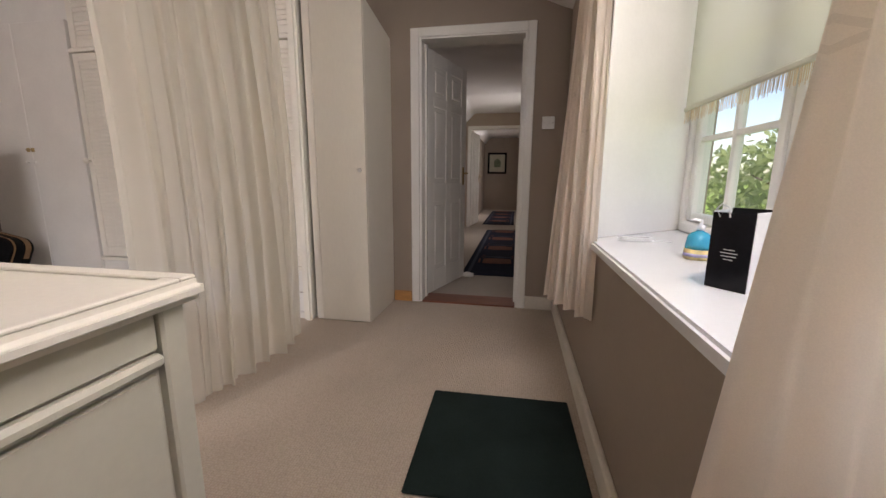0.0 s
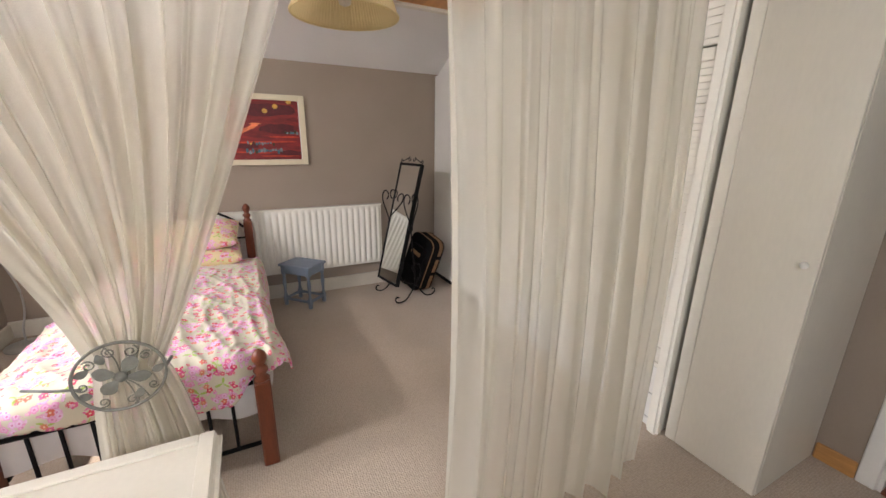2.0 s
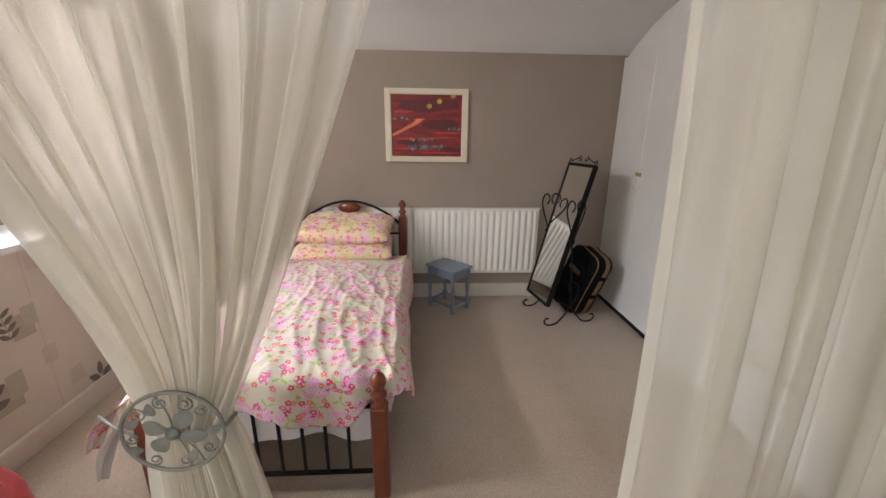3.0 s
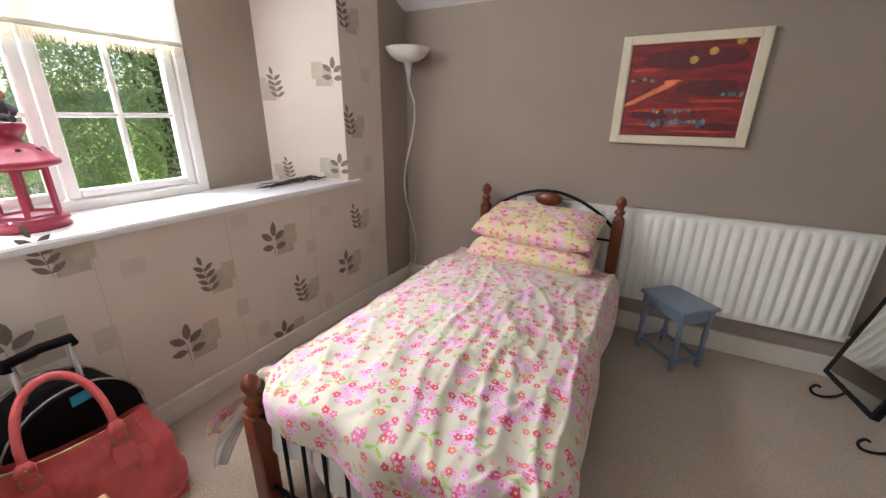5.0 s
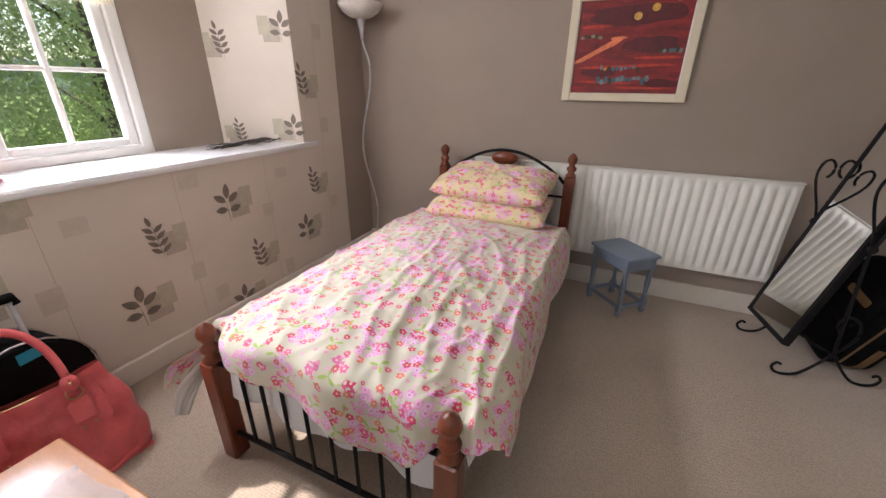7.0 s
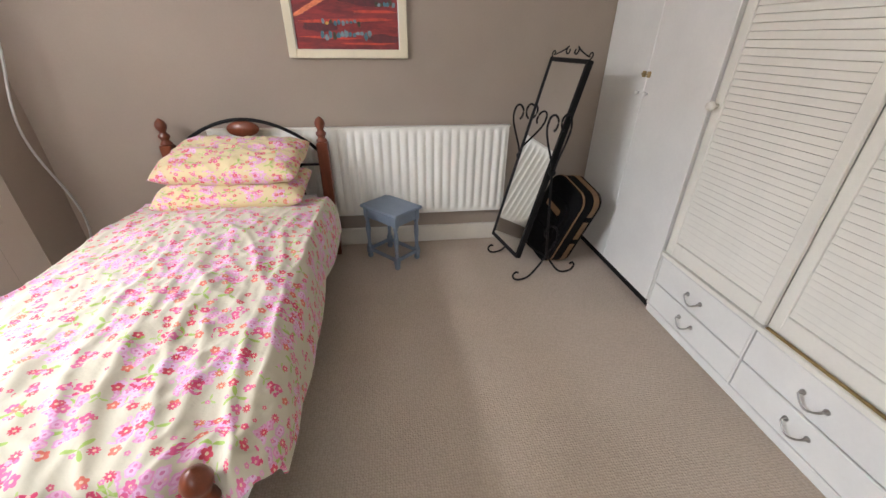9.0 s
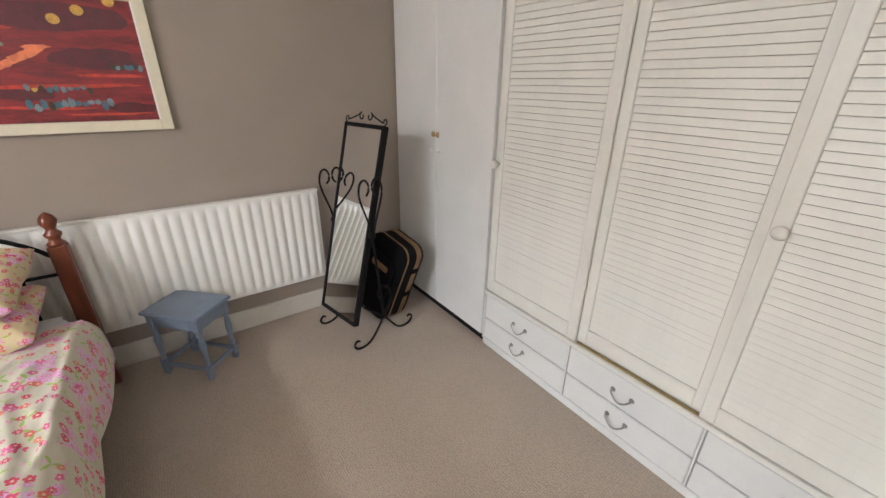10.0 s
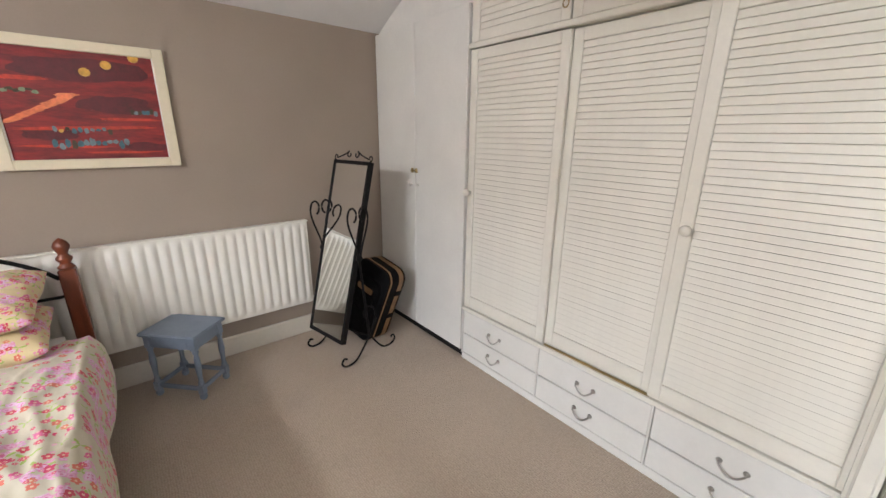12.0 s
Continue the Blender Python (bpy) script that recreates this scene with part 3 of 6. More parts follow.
for yy in (HY - 0.014,):
    for x0, x1 in ((-0.98, -0.915), (0.075, 0.135)):
        box(bm, x0, x1, yy, yy + 0.18, 0, 2.02, 0.005)
    box(bm, -0.915, 0.075, yy, yy + 0.18, 1.955, 2.02, 0.005)
setting("door_frame_2", bm, WHITE, "white painted frame of the second doorway", "door frame")
panel_door("door_2", 0.72, 1.93, (-0.90, HY + 0.20, 0.008), 84, "dark six-panel door standing open along the passage")
bm = bmesh.new()
sheet(bm, lambda u, v: Vector((HL - 0.02 + (HR - HL + 0.04) * u, 4.1 + 9.9 * v, 2.06 + 0.20 * min(1, 2.4 * math.sin(math.pi * min(1, max(0, u)))))), 24, 2)
setting("ceiling_passage", bm, CEIL, "white arched passage ceiling", "ceiling")
for k, (y0, y1) in enumerate(((7.0, 8.2), (10.4, 11.3))):
    casement_window("window_%d" % (k + 3), y1 - y0, 1.10, pose(HR + 0.2, y1, 0.85, 0, 0, -90), "white casement window in the passage wall", 2)

# navy runner with rust medallions
RUG = material("navy_rug_pile", (0.010, 0.013, 0.028), 0.95, 0, 0.35, 9.0, 200, 0.5, 0.003)
RUST = material("rust_rug_pile", (0.13, 0.042, 0.024), 0.95, 0, 0.35, 14.0, 200, 0.5, 0.003)
BLUE = material("slate_blue_rug_pile", (0.022, 0.03, 0.055), 0.95, 0, 0.3, 14.0, 200, 0.5, 0.003)


def runner(at, w, l, n):
    rug = thing("runner_rug", "navy runner rug with rust and blue medallions", "rug", at)
    boxpart("weave", (-w / 2, w / 2, 0, l, 0.0, 0.010), RUG, rug, 0.003)
    boxpart("border", (-w / 2 + 0.05, -w / 2 + 0.085, 0.06, l - 0.06, 0.0105, 0.0125), BLUE, rug, 0)
    boxpart("border", (w / 2 - 0.085, w / 2 - 0.05, 0.06, l - 0.06, 0.0105, 0.0125), BLUE, rug, 0)
    for k in range(n):
        y = (k + 0.78) * l / n
        bm = bmesh.new()
        prism(bm, [(-0.17, y - 0.13), (-0.09, y - 0.15), (0.10, y - 0.14), (0.17, y - 0.11), (0.16, y + 0.12), (0.05, y + 0.15), (-0.12, y + 0.14), (-0.17, y + 0.10)], 0.0105, 0.0125)
        part("medallion", bm, RUST, rug)
        for a in (-1, 1):
            bm = bmesh.new()
            prism(bm, [(a * 0.20, y - 0.10), (a * 0.22, y - 0.12), (a * 0.225, y + 0.11), (a * 0.205, y + 0.10)], 0.0105, 0.0123)
            part("motif", bm, RUST, rug)
            for d in (0.20, 0.32):
                bm = bmesh.new()
                prism(bm, [(a * 0.16, y + d), (a * 0.19, y + d - 0.015), (a * 0.21, y + d + 0.01), (a * 0.17, y + d + 0.02)], 0.0105, 0.0123)
                part("motif", bm, RUST, rug)
        bm = bmesh.new()
        prism(bm, [(-0.20, y + 0.24), (0, y + 0.20), (0.20, y + 0.24), (0, y + 0.28)], 0.0105, 0.0125)
        part("motif", bm, BLUE, rug)


runner((-0.175, 4.85, 0.0), 0.68, 3.6, 4)
runner((-0.35, 9.4, 0.0), 0.68, 3.6, 4)

# framed print at the end of the passage
pic = thing("framed_print", "small botanical print in a black frame", "picture", (-0.62, 13.59, 1.15))
BLACKF = material("black_frame_paint", (0.012, 0.011, 0.011), 0.35, 0, 0.3, 20, 100, 0.1, 0.001)
PAPERW = material("aged_print_paper", (0.62, 0.62, 0.50), 0.7, 0, 0.1, 8, 80, 0.1, 0.001)
SAGE = material("sage_print_ink", (0.22, 0.27, 0.17), 0.8, 0, 0.3, 20, 100, 0.1, 0.001)
part("frame", door_frame_bm(-0.30, 0.30, 0, 0.66, -0.03, 0.0, 0.06, 0.06, 0.06), BLACKF, pic)
boxpart("print", (-0.24, 0.24, -0.012, -0.004, 0.06, 0.60), PAPERW, pic, 0)
bm = bmesh.new()
prism(bm, [(-0.09, 0.2), (0.1, 0.22), (0.13, 0.36), (0.02, 0.48), (-0.1, 0.4)], 0.013, 0.0145, Matrix.Rotation(math.pi / 2, 4, "X"))
part("motif", bm, SAGE, pic)


# ---- curtains ----
def drape(name, parent, path, z0, z1, folds, depth, mat, nu=140, nv=40, seed=0, hem=0.0, label="", lap=0.0):
    """Hanging cloth: path(u, v) gives the plan point, u along, v up; folds across it."""
    rnd = random.Random(seed)
    ph = [rnd.uniform(0, 6.28) for _ in range(4)]
    bm = bmesh.new()

    def at(u, v):
        p = Vector(path(u, v))
        q = Vector(path(min(1, u + 0.01), v)) - Vector(path(max(0, u - 0.01), v))
        n = Vector((-q.y, q.x, 0))
        n = n.normalized() if n.length > 1e-6 else Vector((1, 0, 0))
        along = Vector((n.y, -n.x, 0))
        w = math.sin(2 * math.pi * folds * u + ph[0] + 0.5 * math.sin(3 * v + ph[1]) + 1.2 * math.sin(5.3 * u + ph[3]))
        w += 0.45 * math.sin(2 * math.pi * folds * 2.3 * u + ph[2] + 1.3 * v) + 0.22 * math.sin(2 * math.pi * folds * 4.7 * u + ph[1] + 0.7 * v)
        w = math.copysign(abs(w) ** 0.8, w)
        d = depth * (0.50 + 1.3 * abs(noise.noise(Vector((u * 8 + seed, 0.6 * v, 2.0))))) * (0.55 + 0.45 * (1 - v))
        ragged = noise.noise(Vector((u * folds * 1.3, seed, 5.0))) + 0.5 * math.sin(2 * math.pi * folds * u + ph[1])
        z = z0 + (z1 - z0) * v + hem * ragged * (1 - v)
        slip = lap * math.sin(4 * math.pi * folds * u + 2 * ph[0] + 1.5 * v + 2.4 * math.sin(5.3 * u + ph[3])) * (0.6 + 0.8 * noise.noise(Vector((u * 11, v, seed))))
        return p + n * w * d + along * slip + Vector((0, 0, z - p.z))
    sheet(bm, at, nu, nv)
    return part(name, bm, mat, parent, label)


XC = -1.335
vr = thing("voile_curtain", "sheer ivory voile curtain hanging in soft folds to the carpet", "curtain", group="voile curtains dividing the room")
drape("cloth", vr, lambda u, v: (XC + 0.05 * (1 - v) * math.sin(3 * u), 2.08 + 0.03 * math.sin(4 * v) + 1.05 * u, 0), 0.025, 2.27, 8, 0.056, VOILE, 460, 40, 3, 0.020, "", 0.022)

vl = thing("tied_voile_curtain", "sheer ivory voile curtain gathered into a metal holdback", "curtain", group="voile curtains dividing the room")
ZT = 0.96


def tied(u, v):
    z = 0.02 + 2.25 * v
    if z > ZT:
        k = (z - ZT) / (2.27 - ZT)
        a = 1.25 + (0.42 - 1.25) * (k ** 1.35)
        b = 1.365 + (1.88 - 1.365) * (k ** 0.87)
    else:
        k = (ZT - z) / ZT
        a = 1.25 - 0.07 * k ** 0.6
        b = 1.365 + 0.12 * k ** 0.6
    return (XC - 0.035, a + (b - a) * u, 0)


drape("cloth", vl, tied, 0.02, 2.27, 9, 0.038, VOILE, 360, 60, 8, 0.01, "", 0.012)

rail = thing("curtain_rail", "slim white curtain rail fixed along the ceiling", "curtain rail")
boxpart("rail", (XC - 0.015, XC + 0.015, 0.40, 3.34, 2.272, 2.308), WHITE, rail, 0.003)

GREYIRON = material("pewter_grey_iron", (0.20, 0.20, 0.18), 0.5, 0.4, 0.2, 30, 150, 0.3, 0.001)
hb = thing("curtain_holdback", "round pewter-grey wrought metal holdback with scrolls and leaves", "holdback", (XC + 0.010, 1.303, 0.96), 6)


def yz(pts, x=0.0):
    return [(x, a, b) for a, b in pts]


bm = bmesh.new()
tube(bm, yz([(0.078 * math.cos(2 * math.pi * k / 40), 0.078 * math.sin(2 * math.pi * k / 40)) for k in range(40)]), 0.0035, 6, True)
part("rim", bm, GREYIRON, hb)
def plate(a, b, wide, shape=1.0):
    """A thin pressed leaf or wing from a to b in the ring's plane."""
    a, b = Vector((0, *a)), Vector((0, *b))
    across = Vector((0, -(b - a).z, (b - a).y)).normalized()
    bm = bmesh.new()
    fn = lambda u, v, x: a.lerp(b, u) + across * (v - 0.5) * wide * math.sin(math.pi * u ** shape) ** 0.8 + Vector((x + 0.004 * math.sin(math.pi * u), 0, 0))
    sheet(bm, lambda u, v: fn(u, v, 0.0), 12, 6)
    sheet(bm, lambda u, v: fn(u, v, 0.0018), 12, 6)
    return bm


for a, b, wide, shape in (((-0.002, 0.004), (-0.044, 0.022), 0.028, 1.5), ((-0.002, -0.002), (-0.034, -0.032), 0.030, 1.6), ((0.004, 0.006), (0.030, 0.040), 0.030, 1.5), ((0.004, -0.002), (0.052, -0.012), 0.026, 1.5)):
    part("wing", plate(a, b, wide, shape), GREYIRON, hb)
for a, b in (((-0.072, 0.020), (-0.046, 0.030)), ((-0.030, 0.060), (-0.022, 0.036)), ((0.052, -0.004), (0.076, 0.006)), ((-0.070, -0.022), (-0.050, -0.030)), ((0.020, -0.060), (0.030, -0.036))):
    part("leaf", plate(a, b, 0.017), GREYIRON, hb)
for ca, cr, r, turns in ((100, 0.060, 0.012, 1.4), (65, 0.058, 0.014, -1.4), (38, 0.060, 0.011, 1.3), (140, 0.060, 0.012, -1.3), (-80, 0.060, 0.012, 1.4), (-35, 0.062, 0.010, -1.3), (-125, 0.062, 0.011, 1.3), (185, 0.063, 0.010, 1.2)):
    cy, cz = cr * math.cos(radians(ca)), cr * math.sin(radians(ca))
    pts = [(cy + r * (1 - 0.72 * k / 20) * math.cos(radians(ca) + turns * 2 * math.pi * k / 20), cz + r * (1 - 0.72 * k / 20) * math.sin(radians(ca) + turns * 2 * math.pi * k / 20)) for k in range(21)]
    part("scroll", tube(bmesh.new(), yz(pts, 0.001), 0.0017, 5), GREYIRON, hb)
for a, b in (((0, 0), (-0.016, 0.074)), ((0.002, -0.004), (0.016, -0.075)), ((0.004, -0.004), (0.040, -0.066))):
    part("stem", tube(bmesh.new(), yz([(a[0] + (b[0] - a[0]) * k / 8 + 0.006 * math.sin(math.pi * k / 8), a[1] + (b[1] - a[1]) * k / 8) for k in range(9)], 0.001), 0.0015, 5), GREYIRON, hb)
bm = bmesh.new()
lathe(bm, [(0.013, 0), (0.010, 0.006), (0, 0.009)], 12, pose(0.002, 0, 0, 0, 90, 0))
part("boss", bm, GREYIRON, hb)
bm = bmesh.new()
tube(bm, [(-0.02, -0.07, -0.02), (-0.06, -0.13, -0.025), (-0.10, -0.18, -0.03)], 0.003, 6)
part("hook", bm, GREYIRON, hb)
part("catch", tube(bmesh.new(), [(0.0, 0.078, 0.0), (-0.03, 0.088, 0.004)], 0.004, 6), GREYIRON, hb)


# ---- bed ----
bed = thing("single_bed", "single bed with red-brown turned posts and black metal rails", "bed")
POSTS = [(-3.97, 0.665, 0.928), (-3.97, 1.548, 0.928), (-2.043, 0.665, 0.585), (-2.043, 1.548, 0.585)]
for x, y, h in POSTS:
    bm = bmesh.new()
    r = 0.033
    box(bm, x - r, x + r, y - r, y + r, 0, h - 0.15, 0.006)
    lathe(bm, [(0.030, 0), (0.034, 0.008), (0.022, 0.022), (0.020, 0.03), (0.031, 0.045), (0.031, 0.055), (0.019, 0.068), (0.018, 0.075),
               (0.030, 0.098), (0.032, 0.112), (0.024, 0.132), (0.010, 0.145), (0.0, 0.15)], 18, Matrix.Translation((x, y, h - 0.15)))
    part("post", bm, MAHOG, bed)
bm = bmesh.new()
y0, y1 = 0.70, 1.513
arc = [(-3.97, y0 + (y1 - y0) * k / 24, 0.73 + 0.185 * math.sin(math.pi * k / 24) ** 0.8) for k in range(25)]
tube(bm, arc, 0.010, 8)
tube(bm, [(-3.97, y0, 0.64), (-3.97, y1, 0.64)], 0.008, 8)
tube(bm, [(-3.97, y0, 0.30), (-3.97, y1, 0.30)], 0.012, 8)
part("headboard_rail", bm, IRON, bed)
for k in range(1, 7):
    y = y0 + (y1 - y0) * k / 7
    bm = bmesh.new()
    tube(bm, [(-3.97, y, 0.30), (-3.97, y, 0.64)], 0.006, 6)
    part("headboard_bar", bm, IRON, bed)
bm = bmesh.new()
m = pose(-3.97, 1.107, 0.862, 0, 90, 0) @ Matrix.Diagonal((0.5, 1, 1, 1))
lathe(bm, [(0.0, -0.014), (0.085, -0.012), (0.092, 0), (0.085, 0.012), (0.0, 0.014)], 28, m)
part("oval_panel", bm, MAHOG, bed)
bm = bmesh.new()
tube(bm, [(-2.043, y0, 0.115), (-2.043, y1, 0.115)], 0.010, 8)
tube(bm, [(-2.043, y0, 0.43), (-2.043, y1, 0.43)], 0.010, 8)
part("footboard_rail", bm, IRON, bed)
for k in range(1, 9):
    y = y0 + (y1 - y0) * k / 9
    bm = bmesh.new()
    tube(bm, [(-2.043, y, 0.115), (-2.043, y, 0.43)], 0.007, 6)
    part("footboard_bar", bm, IRON, bed)
for y in (0.69, 1.523):
    boxpart("side_rail", (-3.94, -2.07, y - 0.012, y + 0.012, 0.24, 0.30), IRON, bed, 0.003)
for k in range(14):
    x = -3.9 + k * 0.134
    boxpart("slat", (x, x + 0.06, 0.70, 1.51, 0.285, 0.30), IRON, bed, 0.002)

SHEETW = material("white_cotton", (0.78, 0.77, 0.76), 0.85, 0, 0.05, 9, 300, 0.3, 0.003)
matt = thing("mattress", "white mattress on the bed frame", "mattress")
bm = bmesh.new()
box(bm, -3.93, -2.085, 0.69, 1.525, 0.302, 0.47, 0.04, None, 3)
for f in bm.faces:
    f.smooth = True
part("pad", bm, SHEETW, matt)


def floral(name, ground, scale):
    """Printed cotton: scattered petalled flowers of three kinds and green sprigs on a pale ground."""
    m = bpy.data.materials.new(name)
    m.use_nodes = True
    N, L = m.node_tree.nodes, m.node_tree.links
    b = N["Principled BSDF"]
    b.inputs["Roughness"].default_value = 0.85
    b.inputs["Sheen Weight"].default_value = 0.2
    uvn = N.new("ShaderNodeUVMap")

    def math_(op, a, c=None, clamp=False):
        n = N.new("ShaderNodeMath")
        n.operation, n.use_clamp = op, clamp
        for k, v in enumerate((a, c)):
            if v is None:
                continue
            if isinstance(v, (int, float)):
                n.inputs[k].default_value = v
            else:
                L.new(v, n.inputs[k])
        return n.outputs[0]

    def cells(sc, off, rnd=0.8):
        """Scattered spots: distance to the spot, angle round it and three random values of it."""
        mp = N.new("ShaderNodeMapping")
        mp.inputs["Scale"].default_value = (sc, sc, 1)
        mp.inputs["Location"].default_value = (off, off * 0.7, 0)
        L.new(uvn.outputs[0], mp.inputs[0])
        vo = N.new("ShaderNodeTexVoronoi")
        vo.voronoi_dimensions = "2D"
        vo.inputs["Scale"].default_value, vo.inputs["Randomness"].default_value = 1.0, rnd
        L.new(mp.outputs[0], vo.inputs["Vector"])
        sub = N.new("ShaderNodeVectorMath")
        sub.operation = "SUBTRACT"
        L.new(mp.outputs[0], sub.inputs[0])
        L.new(vo.outputs["Position"], sub.inputs[1])
        sx = N.new("ShaderNodeSeparateXYZ")
        L.new(sub.outputs[0], sx.inputs[0])
        col = N.new("ShaderNodeSeparateColor")
        L.new(vo.outputs["Color"], col.inputs[0])
        ang = math_("ADD", math_("ARCTAN2", sx.outputs[1], sx.outputs[0]), math_("MULTIPLY", col.outputs[1], 6.28))
        return vo.outputs["Distance"], ang, col.outputs[0], col.outputs[2]

    def flower(sc, size, petals, off, keep, deep=0.30, rnd=0.8):
        """Masks of whole flowers, their hearts and inner petals, with a random value for each."""
        r, ang, pick, v = cells(sc, off, rnd)
        pet = math_("ABSOLUTE", math_("COSINE", math_("MULTIPLY", ang, petals / 2)))
        rad = math_("MULTIPLY", math_("ADD", math_("MULTIPLY", pet, deep), 1 - deep), size)
        mask = math_("MULTIPLY", math_("LESS_THAN", r, rad), math_("LESS_THAN", pick, keep))
        heart = math_("MULTIPLY", mask, math_("LESS_THAN", r, size * 0.26))
        ring = math_("MULTIPLY", mask, math_("LESS_THAN", r, math_("MULTIPLY", rad, 0.66)))
        return mask, heart, v, ring

    def cluster(sc, size, off, keep):
        """Patches in which blossoms gather."""
        r, ang, pick, v = cells(sc, off, 0.85)
        wob = math_("ADD", math_("MULTIPLY", math_("COSINE", math_("MULTIPLY", ang, 3)), 0.22), 0.85)
        return math_("MULTIPLY", math_("LESS_THAN", r, math_("MULTIPLY", wob, size)), math_("LESS_THAN", pick, keep))

    def sprigs(sc, size, off, keep):
        r, ang, pick, v = cells(sc, off, 0.8)
        blade = math_("POWER", math_("ABSOLUTE", math_("COSINE", math_("MULTIPLY", ang, 1.5))), 7.0)
        return math_("MULTIPLY", math_("LESS_THAN", r, math_("MULTIPLY", blade, size)), math_("LESS_THAN", pick, keep))

    def over(base, mask, color):
        mx = N.new("ShaderNodeMix")
        mx.data_type = "RGBA"
        L.new(mask, mx.inputs[0])
        if isinstance(base, tuple):
            mx.inputs[6].default_value = (*base, 1)
        else:
            L.new(base, mx.inputs[6])
        if isinstance(color, tuple):
            mx.inputs[7].default_value = (*color, 1)
        else:
            L.new(color, mx.inputs[7])
        return mx.outputs[2]

    def tints(value, colors):
        rp = N.new("ShaderNodeValToRGB")
        rp.color_ramp.interpolation = "CONSTANT"
        while len(rp.color_ramp.elements) < len(colors):
            rp.color_ramp.elements.new(0.5)
        for k, c in enumerate(colors):
            rp.color_ramp.elements[k].position = k / len(colors)
            rp.color_ramp.elements[k].color = (*c, 1)
        L.new(value, rp.inputs[0])
        return rp.outputs[0]

    out = ground
    out = over(out, sprigs(scale * 0.55, 0.31, 3.3, 0.75), (0.36, 0.50, 0.11))
    out = over(out, sprigs(scale * 0.80, 0.26, 21.7, 0.30), (0.44, 0.56, 0.18))
    # lilac blossoms gathered in large heads
    heads = cluster(scale * 0.45, 0.40, 0.0, 0.80)
    m_, h, v, ring = flower(scale * 2.3, 0.56, 5, 5.1, 1.0, 0.24, 0.7)
    out = over(out, math_("MULTIPLY", m_, heads), tints(v, [(0.74, 0.35, 0.60), (0.78, 0.44, 0.66), (0.76, 0.30, 0.52)]))
    out = over(out, math_("MULTIPLY", ring, heads), tints(v, [(0.82, 0.50, 0.70), (0.80, 0.55, 0.74), (0.78, 0.42, 0.62)]))
    out = over(out, math_("MULTIPLY", h, heads), (0.68, 0.22, 0.42))
    # crimson blossoms in small groups
    groups = cluster(scale * 0.60, 0.28, 9.4, 0.55)
    m_, h, v, ring = flower(scale * 1.9, 0.50, 5, 17.1, 1.0, 0.34, 0.7)
    out = over(out, math_("MULTIPLY", m_, groups), tints(v, [(0.66, 0.05, 0.14), (0.72, 0.10, 0.26), (0.70, 0.16, 0.34)]))
    out = over(out, math_("MULTIPLY", h, groups), (0.84, 0.52, 0.46))
    # single flowers
    for sc, size, petals, off, keep, deep, colors in (
            (scale * 0.95, 0.22, 5, 7.7, 0.50, 0.34, [(0.68, 0.07, 0.12), (0.72, 0.17, 0.12), (0.72, 0.14, 0.30)]),
            (scale * 1.00, 0.21, 9, 29.3, 0.48, 0.50, [(0.64, 0.04, 0.09), (0.70, 0.08, 0.16), (0.72, 0.20, 0.12)]),
            (scale * 1.15, 0.13, 5, 33.9, 0.78, 0.30, [(0.76, 0.24, 0.44), (0.70, 0.12, 0.20), (0.78, 0.42, 0.60)])):
        m_, h, v, ring = flower(sc, size, petals, off, keep, deep)
        out = over(out, m_, tints(v, colors))
        out = over(out, h, (0.82, 0.60, 0.42))
    L.new(out, b.inputs["Base Color"])
    nz = N.new("ShaderNodeTexNoise")
    nz.inputs["Scale"].default_value, nz.inputs["Detail"].default_value = 60, 4
    bp = N.new("ShaderNodeBump")
    bp.inputs["Strength"].default_value, bp.inputs["Distance"].default_value = 0.25, 0.004
    L.new(uvn.outputs[0], nz.inputs["Vector"])
    L.new(nz.outputs[0], bp.inputs["Height"])
    L.new(bp.outputs[0], b.inputs["Normal"])
    return m


FLORAL = floral("floral_duvet_print", (0.62, 0.565, 0.435), 17.5)
FLORAL2 = floral("floral_pillow_print", (0.70, 0.57, 0.32), 17.5)


def smoothstep(a, b, x):
    k = min(1, max(0, (x - a) / (b - a)))
    return k * k * (3 - 2 * k)


def duvet_length(t):
    """Length of the cover from the pillows to its hem, across the bed: it hangs lowest right of the middle of the foot."""
    hang = 0.12 + 0.13 * smoothstep(-0.45, 0.20, t) - 0.13 * smoothstep(0.30, 0.44, t)
    k = smoothstep(0.40, 0.46, abs(t))
    end = 1.735 - 0.165 * smoothstep(0.47, 0.68, t) if t > 0 else 1.69 - 0.09 * smoothstep(0.50, 0.68, -t)
    return (1.63 + hang) * (1 - k) + end * k


